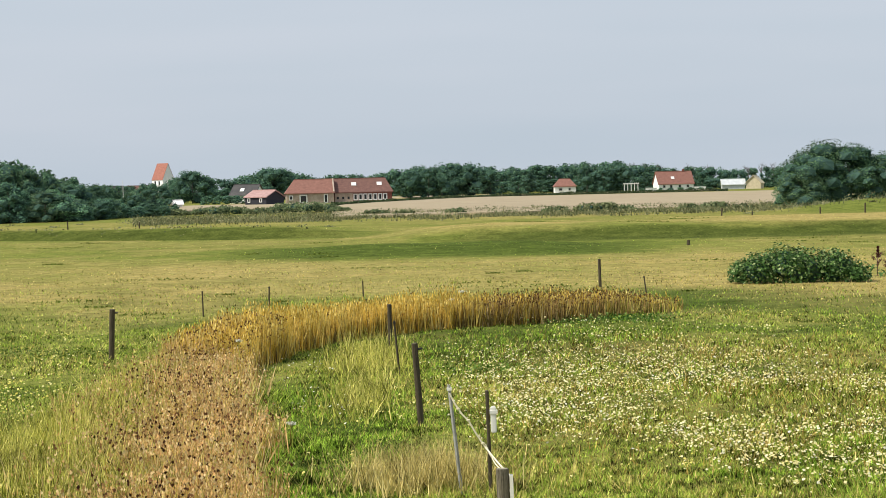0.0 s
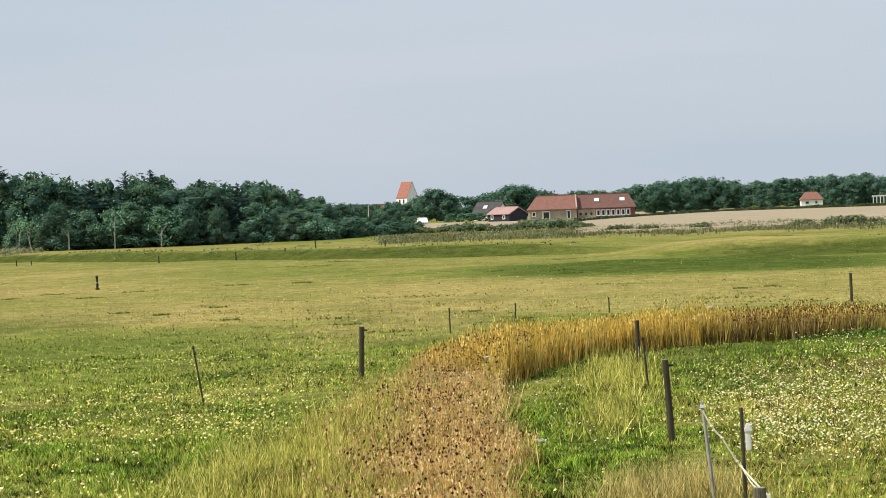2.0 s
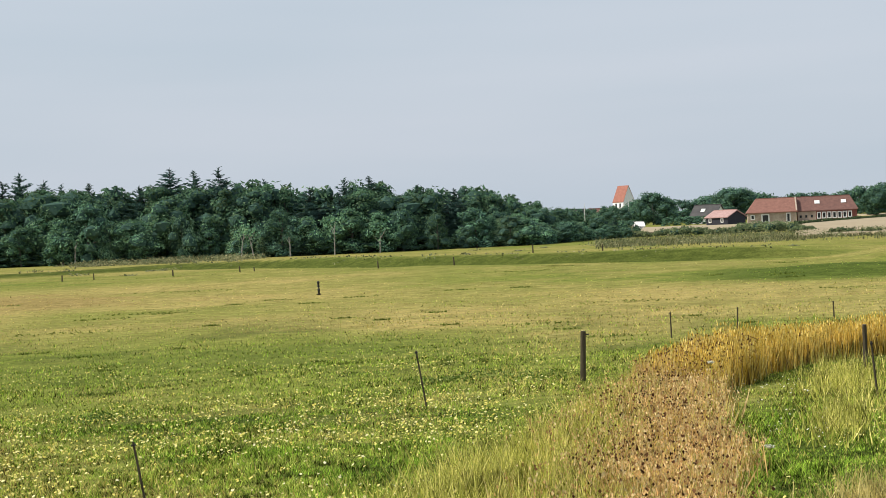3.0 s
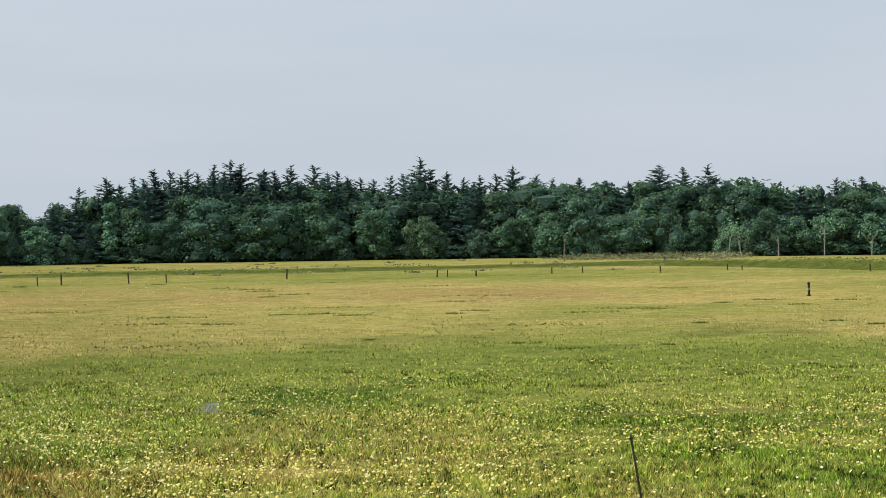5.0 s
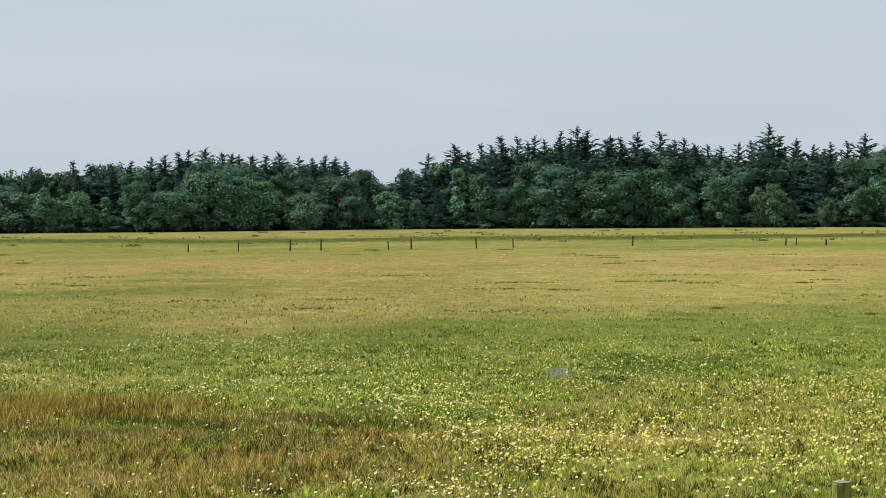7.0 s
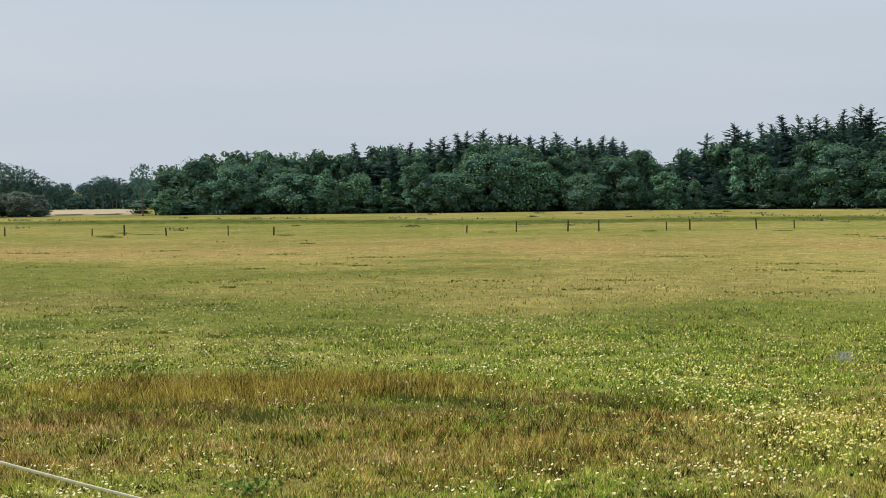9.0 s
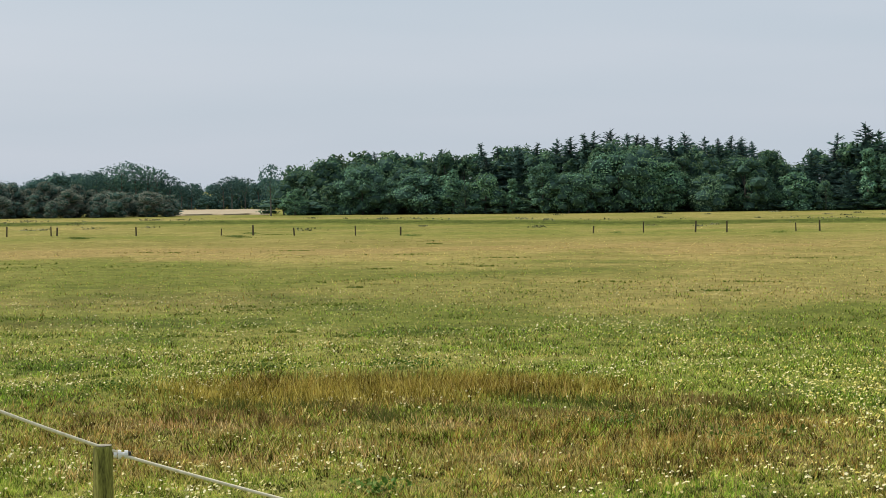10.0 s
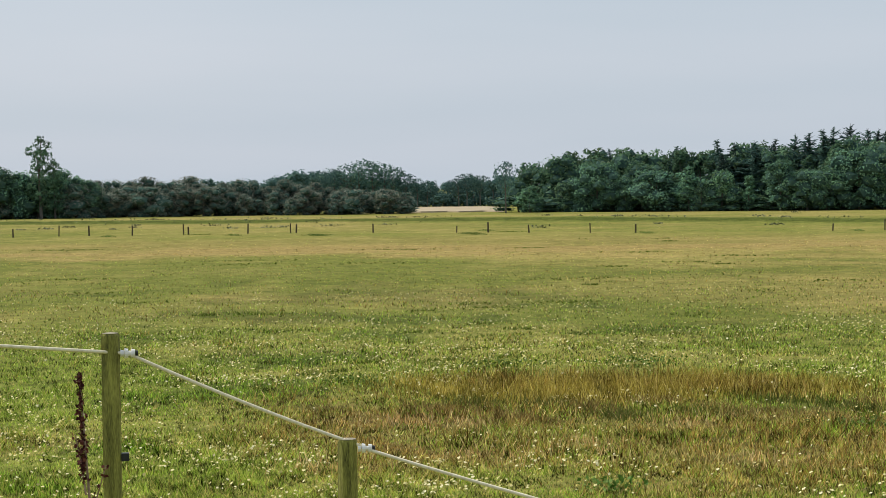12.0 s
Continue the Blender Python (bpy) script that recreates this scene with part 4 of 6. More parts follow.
def building(name, az, d, turn, L, W, wall, ridge, walls, tiles, label, category, hip=0.0, lift=0.0, openings=(), chimneys=(), skylights=()):
    """A house along x, its front to -y. openings: kind, x, sill, width, height, material of the frame."""
    house = new(name)
    p = on_ground(az, d)
    house.matrix_world = Matrix.Translation((p.x, p.y, p.z + lift)) @ Matrix.Rotation(radians(az + turn), 4, "Z")
    bm = bmesh.new()
    gabled(bm, L, W, wall, ridge, hip)
    part("wall", bm, walls, house)
    bm = bmesh.new()
    roof_slab(bm, L, W, wall, ridge, hip=hip)
    roof = part("roof", bm, tiles, house)
    bm = bmesh.new()
    box(bm, -L / 2 + ends(hip)[0] - 0.2, L / 2 - ends(hip)[1] + 0.2, -0.15, 0.15, ridge + 0.1, ridge + 0.32)
    part("ridge_cap", bm, tiles, roof)
    for x in chimneys:
        bm = bmesh.new()
        box(bm, x - 0.35, x + 0.35, -0.3, 0.3, ridge - 0.5, ridge + 0.9)
        part("chimney", bm, M_BRICK, roof)
    slope = math.atan2(ridge - wall, W / 2)
    for x, up_, w, h in skylights:
        bm = bmesh.new()
        box(bm, -w / 2, w / 2, -h / 2, h / 2, 0.2, 0.32)
        sk = part("skylight", bm, M_WHITE, roof, "pale roof light")
        sk.matrix_local = Matrix.Translation((x, -W / 2 * (1 - up_), wall + (ridge - wall) * up_)) @ Matrix.Rotation(slope, 4, "X")
    for kind, x, sill, w, h, mat in openings:
        y = -W / 2
        bm = bmesh.new()
        t = min(0.28, w * 0.22)
        box(bm, x - w / 2, x + w / 2, y - 0.10, y - 0.003, sill, sill + t)
        box(bm, x - w / 2, x + w / 2, y - 0.10, y - 0.003, sill + h - t, sill + h)
        box(bm, x - w / 2, x - w / 2 + t, y - 0.10, y - 0.003, sill + t, sill + h - t)
        box(bm, x + w / 2 - t, x + w / 2, y - 0.10, y - 0.003, sill + t, sill + h - t)
        fr = part("window" if kind == "window" else "door", bm, mat, house)
        bm = bmesh.new()
        box(bm, x - w / 2 + t, x + w / 2 - t, y - 0.06, y - 0.004, sill + t, sill + h - t)
        part("pane" if kind == "window" else "leaf", bm, M_GLASS, fr)
    return tagged(house, label, category)


farm = building("barn", 4.0, 462, 2, 11.4, 9.5, 2.5, 5.6, M_STONE_WALL, M_TILE_ROSE, "farmhouse with red tiled hipped roof and pale walls", "house", hip=(2.4, 0.01),
         openings=[("door", -1.6, 0, 1.9, 2.1, M_WHITE), ("window", -4.6, 0.8, 1.0, 1.2, M_WHITE), ("door", 3.8, 0, 1.0, 2.2, M_WHITE)])
stable = building("barn", 2.39, 464, 2, 13.9, 9.0, 2.5, 5.6, M_BRICK, M_TILE_OLD, "long brick stable with brown-red tiles and white windows", "barn", hip=(0.01, 1.7),
         openings=[("window", x, 0.45, 1.0, 1.6, M_WHITE) for x in (-1.9, -0.7, 0.5, 1.7, 2.9, 4.1, 5.3)], skylights=[(-2.2, 0.55, 1.2, 1.3), (4.0, 0.55, 1.2, 1.3)])
bm = bmesh.new()
box(bm, -0.16, 0.16, -2.9, 2.9, 0.16, 0.36)
part("verge", bm, M_STONE_WALL, farm, "pale verge tiles").matrix_local = Matrix.Translation((5.75, -2.4, 4.05)) @ Matrix.Rotation(math.atan2(3.1, 4.75), 4, "X")
bm = bmesh.new()
box(bm, -6.9, -2.6, -4.54, -4.503, 0.0, 2.25)
part("stone_wall", bm, M_STONE_WALL, stable, "pale rubble stone wall end")
for x in (-6.2, -4.9, -3.6):
    bm = bmesh.new()
    box(bm, x - 0.25, x + 0.25, -4.59, -4.543, 0.8, 1.4)
    part("window", bm, M_GLASS, stable, "small dark window")
building("shed", 5.35, 432, -42, 6.4, 6.0, 1.9, 3.25, M_DARKWOOD, M_TILE_PINK, "dark boarded summer house with a low faded pink roof", "shed",
         openings=[("window", -2.0, 0.7, 0.8, 1.0, M_WHITE), ("window", 1.6, 0.7, 0.8, 1.0, M_WHITE)])
building("house", 5.86, 520, -28, 7.5, 6, 2.2, 4.9, M_LIME, M_TILE_DARK, "house with dark roof and white gable behind the shed", "house", skylights=[(-0.6, 0.45, 1.2, 1.2)])
building("house", -6.98, 650, 14, 12.0, 8.5, 2.3, 6.3, M_LIME, M_TILE_ROSE, "white farmhouse with a steep red tiled roof", "house", hip=0.0, chimneys=(3.5,),
         openings=[("window", x, 0.7, 1.3, 1.4, M_WHITE) for x in (-4.2, -1.8, 1.2, 4.0)], skylights=[(-0.8, 0.45, 1.1, 1.2)])
building("house", -3.72, 640, 4, 7.0, 7.0, 2.3, 4.6, M_LIME, M_TILE_ROSE, "small white cottage with a red hipped roof", "house", hip=2.0,
         openings=[("window", -1.6, 0.6, 1.6, 1.3, M_WHITE), ("window", 1.4, 0.6, 1.2, 1.3, M_WHITE)])
building("greenhouse", -8.75, 640, 6, 7.5, 4.5, 1.6, 3.2, M_FOIL, M_FOIL, "pale foil greenhouse beside the field", "greenhouse")
building("hut", -9.4, 640, 78, 5.0, 5.0, 2.0, 4.3, M_CREAM, M_CREAM, "cream gabled hut beside the greenhouse", "hut")
building("house", 10.0, 720, 10, 12, 8, 2.5, 6.0, M_STONE_WALL, M_TILE_DARK, "far house with a dark roof over the wood", "house", lift=0.0)
building("house", 9.1, 735, -20, 9, 8, 2.5, 6.0, M_WHITE, M_TILE_OLD, "far white house with a brown-red roof", "house")


def church_tower(az, d, turn):
    """A white church tower with a steep red saddle roof."""
    tower = new("church_tower")
    p = on_ground(az, d)
    tower.matrix_world = Matrix.Translation(p) @ Matrix.Rotation(radians(az + turn), 4, "Z")
    bm = bmesh.new()
    gabled(bm, 6.9, 5.6, 8.4, 14.6)
    part("wall", bm, M_LIME, tower)
    bm = bmesh.new()
    roof_slab(bm, 6.9, 5.6, 8.4, 14.6, over=0.12, thick=0.15)
    part("roof", bm, M_TILE, tower)
    for x in (-1.3, 1.3):
        bm = bmesh.new()
        box(bm, x - 0.5, x + 0.5, -2.85, -2.803, 6.2, 7.8)
        part("sound_hole", bm, M_GLASS, tower, "dark belfry opening")
    return tagged(tower, "white church tower with steep red saddle roof", "church tower")


def pergola(az, d):
    frame_ = new("pergola")
    frame_.matrix_world = Matrix.Translation(on_ground(az, d)) @ Matrix.Rotation(radians(az), 4, "Z")
    for x in (-2.2, -1.1, 0.0, 1.1, 2.2):
        for y in (-1.3, 1.3):
            bm = bmesh.new()
            box(bm, x - 0.12, x + 0.12, y - 0.12, y + 0.12, -0.3, 2.5)
            part("post", bm, M_WHITE, frame_)
    for y in (-1.3, 1.3):
        bm = bmesh.new()
        box(bm, -2.6, 2.6, y - 0.14, y + 0.14, 2.5, 2.85)
        part("beam", bm, M_WHITE, frame_)
    for i in range(8):
        bm = bmesh.new()
        box(bm, -2.4 + 0.68 * i, -2.25 + 0.68 * i, -1.7, 1.7, 2.853, 3.0)
        part("rafter", bm, M_WHITE, frame_)
    return tagged(frame_, "open white garden pergola with square posts", "pergola")


def low_wall(name, az0, az1, d, tall, material, label, category):
    a_, b_ = on_ground(az0, d), on_ground(az1, d)
    ob = new(name)
    L = (b_ - a_).length
    ob.matrix_world = Matrix.Translation((a_ + b_) / 2) @ Matrix.Rotation(radians((az0 + az1) / 2), 4, "Z")
    bm = bmesh.new()
    box(bm, -L / 2, L / 2, -0.2, 0.2, -0.5, tall)
    bmesh.ops.bevel(bm, geom=bm.edges[:], offset=0.06, segments=1, affect="EDGES")
    part("wall", bm, material, ob)
    bm = bmesh.new()
    box(bm, -L / 2 - 0.1, L / 2 + 0.1, -0.28, 0.28, tall + 0.003, tall + 0.14)
    part("coping", bm, material, ob)
    return tagged(ob, label, category)


def pole(az, d, tall, r, material, label):
    verts, faces = [], []
    tube(verts, faces, [(0, 0, -0.3), (0, 0, tall * 0.5), (0, 0, tall)], [r, r * 0.85, r * 0.6], 8)
    ob = mesh_part("flagpole", verts, faces, material, None)
    ob.location = on_ground(az, d)
    return tagged(ob, label, "flagpole")


building("tent", 7.96, 425, 12, 1.9, 1.7, 0.8, 1.5, M_LIME, M_LIME, "small white garden tent beside the wheat", "tent")
church_tower(8.36, 750, -53)
pergola(-5.72, 620)
low_wall("garden_wall", -6.15, -6.5, 632, 1.0, M_WHITE, "low white garden wall before the farmhouse", "wall")
low_wall("garden_wall", -7.6, -7.95, 640, 1.0, M_WHITE, "low white garden wall beside the farmhouse", "wall")
pole(8.22, 600, 8.2, 0.10, M_WHITE, "white flagpole beside the church trees")
pole(9.55, 600, 7.5, 0.10, M_WHITE, "white flagpole over the wood")


def bare_tree(az, d, top, seed):
    """A dead tree with bare rising twigs, standing over the far wood."""
    rng = np.random.default_rng(seed)
    ob = new("bare_tree")
    ob.location = on_ground(az, d)
    verts, faces = [], []
    tube(verts, faces, [(0, 0, -0.3), (0.1, 0, top * 0.5), (0, 0, top * 0.8)], [0.22, 0.16, 0.10], 6)
    mesh_part("trunk", verts, faces, M_BARK, ob)
    for j in range(9):
        verts, faces = [], []
        z0, a = top * rng.uniform(0.5, 0.8), rng.uniform(0, 6.28)
        r = rng.uniform(0.7, 1.7)
        tip = Vector((r * math.cos(a), r * math.sin(a), min(top * 1.04, z0 + rng.uniform(1.2, 2.6))))
        mid = Vector((tip.x * 0.6, tip.y * 0.6, z0 + 0.4 * (tip.z - z0)))
        tube(verts, faces, [(0, 0, z0), mid, tip], [0.09, 0.07, 0.04], 5)
        for k in range(2):
            tw = mid + Vector((rng.normal(0, 0.7), rng.normal(0, 0.7), rng.uniform(0.5, 1.3)))
            tube(verts, faces, [mid, tw], [0.05, 0.035], 4)
        mesh_part("bough", verts, faces, M_BARK, ob)
    return tagged(ob, "bare dead tree standing over the far wood", "tree", "bare trees behind the farms")


for i, (a, el) in enumerate(((-5.2, 0.60), (-5.75, 0.58), (-6.15, 0.55), (-6.6, 0.52), (-7.5, 0.46), (-8.0, 0.42), (-9.2, 0.42), (-9.6, 0.46), (-9.95, 0.44), (-4.6, 0.58))):
    bare_tree(a, 700, high(700, el), 400 + i)

# ---- fences, posts and single plants ----
def wooden_post(x, y, tall, r, lean=(0, 0), material=None, label="weathered round wooden fence post", category="fence post", group="", foot=0.35, knob=False):
    """A round post with a chamfered top, a split and an insulator."""
    rng = np.random.default_rng(int(abs(x * 977) + abs(y * 131)))
    post = new("fence_post")
    z = float(height(x, y))
    post.matrix_world = Matrix.Translation((x, y, z)) @ Matrix.Rotation(radians(lean[0]), 4, "Y") @ Matrix.Rotation(radians(lean[1]), 4, "X")
    verts, faces = [], []
    sides = 12
    rings = [(-foot, 1.0), (0.25 * tall, 1.02), (0.6 * tall, 0.98), (tall - 0.03, 0.97), (tall - 0.008, 0.95), (tall, 0.86)]
    wob = 1 + rng.uniform(-0.05, 0.05, sides)
    for h, k in rings:
        for s in range(sides):
            a = 2 * math.pi * s / sides
            verts.append((r * k * wob[s] * math.cos(a), r * k * wob[s] * math.sin(a), h))
    for j in range(len(rings) - 1):
        for s in range(sides):
            faces.append((j * sides + s, j * sides + (s + 1) % sides, (j + 1) * sides + (s + 1) % sides, (j + 1) * sides + s))
    mesh_part("stake", verts, faces, material or M_POST, post)
    cap_v = [(r * 0.86 * wob[s] * math.cos(2 * math.pi * s / sides), r * 0.86 * wob[s] * math.sin(2 * math.pi * s / sides), tall + 0.002) for s in range(sides)] + [(0, 0, tall + 0.006)]
    mesh_part("cut_top", cap_v, [(s, (s + 1) % sides, sides) for s in range(sides)], M_POST_END, post)
    if knob:
        bm = bmesh.new()
        bmesh.ops.create_cone(bm, cap_ends=True, segments=8, radius1=0.018, radius2=0.014, depth=0.07, matrix=Matrix.Translation((r + 0.03, -0.01, tall * 0.93)) @ Matrix.Rotation(radians(90), 4, "Y"))
        part("insulator", bm, M_BLACK, post, "small black fence insulator")
    return tagged(post, label, category, group)


def fence_rod(x, y, tall, r, lean, material, label):
    """A thin electric fence rod with a clip near its top."""
    rod = new("fence_rod")
    rod.matrix_world = Matrix.Translation((x, y, float(height(x, y)))) @ Matrix.Rotation(radians(lean), 4, "Y")
    verts, faces = [], []
    tube(verts, faces, [(0, 0, -0.25), (0, 0, tall * 0.5), (0, 0, tall)], [r, r, r * 0.9], 8)
    mesh_part("rod", verts, faces, material, rod)
    bm = bmesh.new()
    box(bm, -r * 1.35, r * 1.35, -r * 1.7, r * 1.3, tall * 0.95, tall * 0.975)
    part("clip", bm, M_BLACK if material is M_POST else M_PLASTIC, rod, "wire clip")
    return tagged(rod, label, "fence rod")


wooden_post(-7.11, 40.17, 1.08, 0.062, (2.5, 0), knob=True)
wooden_post(-1.21, 41.31, 0.98, 0.048, (0.5, 0))
wooden_post(-0.38, 27.40, 1.20, 0.046, (-3.2, 0), knob=True)
wooden_post(5.24, 63.35, 0.95, 0.05, (-1, 0), label="weathered wooden fence post standing behind the reeds")
wooden_post(13.99, 107.8, 0.30, 0.09, (3, 0), label="short dark post stump in the meadow")
fence_rod(-0.86, 35.20, 1.08, 0.020, -4.5, M_POST, "thin dark fence rod leaning beside a post")
fence_rod(-6.73, 52.70, 0.72, 0.020, -1, M_POST, "thin dark fence rod behind the reeds")
fence_rod(-4.99, 53.70, 0.74, 0.022, 2, M_POST, "thin dark fence rod behind the reeds")
fence_rod(-2.56, 59.87, 0.52, 0.022, -1, M_POST, "thin dark fence rod behind the reeds")
fence_rod(5.69, 52.78, 0.82, 0.020, -7, M_POST, "thin leaning dark fence rod at the reeds' end")
fence_rod(-9.24, 34.95, 1.12, 0.018, -8.5, M_POST, "thin dark fence rod leaning in flowering meadow")
fence_rod(-9.48, 21.95, 1.02, 0.017, -9.5, M_POST, "thin dark fence rod leaning in long grass")
fence_rod(0.15, 21.45, 1.27, 0.021, -5.5, M_ROD, "pale grey plastic fence rod leaning")


def gate_post():
    """The slim post that carries a white insulated handle."""
    post = wooden_post(0.48, 21.4, 1.20, 0.021, (-1, 0), label="slim wooden fence post with a white plastic box")
    bm = bmesh.new()
    box(bm, 0.03, 0.095, -0.05, 0.03, 0.72, 1.02)
    bmesh.ops.bevel(bm, geom=bm.edges[:], offset=0.012, segments=2, affect="EDGES")
    part("white_box", bm, M_PLASTIC, post, "white plastic handle box")
    bm = bmesh.new()
    box(bm, 0.022, 0.11, -0.06, 0.04, 0.94, 0.975)
    part("clamp", bm, M_PLASTIC, post)
    return post


gate_post()
stub = wooden_post(0.53, 18.0, 0.86, 0.064, (-1, 0), M_POST_GREY, label="thick cut wooden post with white tape")
bm = bmesh.new()
box(bm, 0.066, 0.10, -0.05, 0.01, 0.35, 0.80)
part("tape", bm, M_PLASTIC, stub, "white fence tape hanging down")


def cord(name, points, r, material, label, sag=0.0, ends=8):
    """A taut cord through points, sagging a little between them."""
    pts = []
    for a_, b_ in zip(points[:-1], points[1:]):
        for k in range(ends):
            s = k / ends
            p = Vector(a_).lerp(Vector(b_), s)
            p.z -= sag * 4 * s * (1 - s)
            pts.append(p)
    pts.append(Vector(points[-1]))
    verts, faces = [], []
    tube(verts, faces, pts, [r] * len(pts), 8)
    ob = mesh_part(name, verts, faces, material, None, "", True)
    return tagged(ob, label, "fence rope")


tape = cord("rope", [(0.035, 21.42, 1.24), (0.13, 21.40, 1.06), (0.24, 21.38, 0.93), (0.43, 21.36, 0.62), (0.60, 18.0, 0.80)], 0.010, M_ROPE, "white knotted cord between fence rods", 0.012)
cord("rope", [(0.43, 21.36, 0.66), (0.50, 21.34, 0.50), (0.56, 20.2, 0.55), (0.61, 18.0, 0.62)], 0.007, M_ROPE, "thin white cord between fence rods", 0.02)
for x, y, z in ((0.13, 21.40, 1.06), (0.24, 21.38, 0.93), (0.40, 21.365, 0.665), (0.44, 21.35, 0.61)):
    bm = bmesh.new()
    bmesh.ops.create_icosphere(bm, subdivisions=2, radius=0.019, matrix=Matrix.Translation((x, y, z)) @ Matrix.Diagonal((1.2, 0.9, 0.8, 1)))
    part("knot", bm, M_ROPE, tape)


def old_stump():
    """A dark turned post with a neck under its head, alone in the meadow."""
    ob = new("old_post")
    ob.matrix_world = Matrix.Translation(on_ground(17.75, 103.5)) @ Matrix.Rotation(radians(-1.5), 4, "Y")
    verts, faces = [], []
    tube(verts, faces, [(0, 0, -0.2), (0, 0, 0.30), (0.01, 0, 0.36), (0.01, 0, 0.42), (0, 0, 0.47), (0, 0, 0.70), (0, 0, 0.76)], [0.085, 0.08, 0.05, 0.05, 0.075, 0.085, 0.05], 10)
    mesh_part("stake", verts, faces, M_BLACK, ob)
    bm = bmesh.new()
    bmesh.ops.create_cone(bm, cap_ends=True, segments=10, radius1=0.10, radius2=0.12, depth=0.10, matrix=Matrix.Translation((0, 0, 0.03)))
    part("collar", bm, M_POST, ob)
    return tagged(ob, "short dark old post alone in the meadow", "fence post")


old_stump()

# the far fence across the meadow
FENCE = [(19.63, 0.62), (20.06, 0.8), (22.06, 0.75), (24.39, 0.85), (25.32, 0.8), (27.61, 0.72), (28.48, 0.9), (28.79, 0.9), (33.33, 0.9), (36.92, 0.75), (38.03, 0.92), (40.0, 0.92), (40.69, 0.75), (42.72, 0.95), (43.65, 0.98), (45.2, 0.95), (46.7, 0.62),
         (52.51, 0.75), (53.87, 0.85), (55.71, 0.7), (56.94, 0.9), (57.89, 0.6), (60.41, 0.8), (62.72, 0.75), (62.89, 0.85), (64.17, 0.9), (65.94, 0.7), (66.08, 0.95), (67.6, 0.85), (68.86, 0.9), (69.74, 0.95), (71.06, 0.75), (72.8, 0.9)]
for i, (a, tall) in enumerate(FENCE):
    d = float(np.interp(a, [19, 24, 28, 33, 38, 44, 53, 57, 62, 67, 73], [163, 161, 154, 153, 151, 150, 150, 153, 157, 156, 157]))
    p = bearing(a, d)
    tall *= 0.64 if a < 30 else 0.92
    wooden_post(p.x, p.y, tall, 0.050 + 0.018 * ((i * 7) % 3) / 2, (((i * 37) % 9) - 4, ((i * 53) % 7) - 3), label="dark fence post in the far meadow fence", group="posts of the far fence")
for i, (a, d, tall) in enumerate(((13.6, 152, 0.7), (15.9, 155, 0.6), (11.2, 160, 0.7), (9.1, 165, 0.6), (-11.3, 150, 0.6), (-12.6, 152, 0.9), (-13.4, 150, 0.8), (-9.3, 160, 0.6), (-8.4, 145, 0.6))):
    p = bearing(a, d)
    wooden_post(p.x, p.y, tall, 0.06, (((i * 37) % 9) - 4, 0), label="dark fence post in the far meadow fence", group="posts of the far fence")

# the rope fence on the bank
ROPE_POSTS = [(68.21, 7.5, 3.045, 0.0385), (61.15, 7.5, 2.606, 0.0405), (26.17, 7.5, 2.506, 0.0395), (44.0, 7.3, 2.13, 0.040), (97.0, 7.6, 3.50, 0.0385)]


NEAR = Vector((-0.631, 0.014, 0))      # the bank's fence is laid out from here


def by_bank(az, d):
    p = NEAR + bearing(az, d)
    p.z = float(height(p.x, p.y))
    return p


def rope_post(az, d, top, r, drop=0.078, black=False):
    p = by_bank(az, d)
    post = wooden_post(p.x, p.y, top - p.z, r, (0, 0), M_POST_GREEN, "round green-treated wooden post of the rope fence", "fence post", "posts of the rope fence")
    tall = top - p.z
    side = Matrix.Rotation(radians(az), 4, "Z")
    bm = bmesh.new()
    for k, (x, rad) in enumerate(((0.006, 0.014), (0.022, 0.020), (0.036, 0.010), (0.048, 0.017))):
        bmesh.ops.create_cone(bm, cap_ends=True, segments=12, radius1=rad, radius2=rad * 0.9, depth=0.014, matrix=side @ Matrix.Translation((r + x, -0.01, tall - drop)) @ Matrix.Rotation(radians(90), 4, "Y"))
    part("insulator", bm, M_PLASTIC, post, "white ring insulator")
    bm = bmesh.new()
    bmesh.ops.create_cone(bm, cap_ends=True, segments=10, radius1=0.012, radius2=0.010, depth=0.012, matrix=side @ Matrix.Translation((r + 0.062, -0.01, tall - drop)) @ Matrix.Rotation(radians(90), 4, "Y"))
    part("screw_end", bm, M_BLACK, post, "dark screw end")
    if black:
        bm = bmesh.new()
        box(bm, r - 0.004, r + 0.026, -0.02, 0.015, tall - 0.50, tall - 0.47)
        bmesh.ops.transform(bm, matrix=side, verts=bm.verts)
        part("staple", bm, M_BLACK, post, "black insulator stub")
    return post


for i, row in enumerate(ROPE_POSTS):
    rope_post(*row, drop=(0.078, 0.036, 0.08, 0.08, 0.08)[i], black=(i == 0))


def beside(az, d, z, off):
    p = by_bank(az, d)
    q = Matrix.Rotation(radians(az), 3, "Z") @ Vector((off, -0.01, 0))
    return (p.x + q.x, p.y + q.y, z)


cord("rope", [beside(97.0, 7.6, 3.42, 0.06), beside(68.21, 7.5, 2.967, 0.065)], 0.0068, M_ROPE, "white braided fence rope on the bank", 0.02, 24)
cord("rope", [beside(68.21, 7.5, 2.967, 0.065), beside(61.15, 7.5, 2.575, 0.065)], 0.0068, M_ROPE, "white braided fence rope on the bank", 0.012, 16)
cord("rope", [beside(61.15, 7.5, 2.570, 0.065), beside(44.0, 7.3, 2.05, 0.065)], 0.0068, M_ROPE, "white braided fence rope on the bank", 0.03, 24)
cord("rope", [beside(44.0, 7.3, 2.05, 0.065), beside(26.17, 7.5, 2.42, 0.065)], 0.0068, M_ROPE, "white braided fence rope on the bank", 0.05, 24)


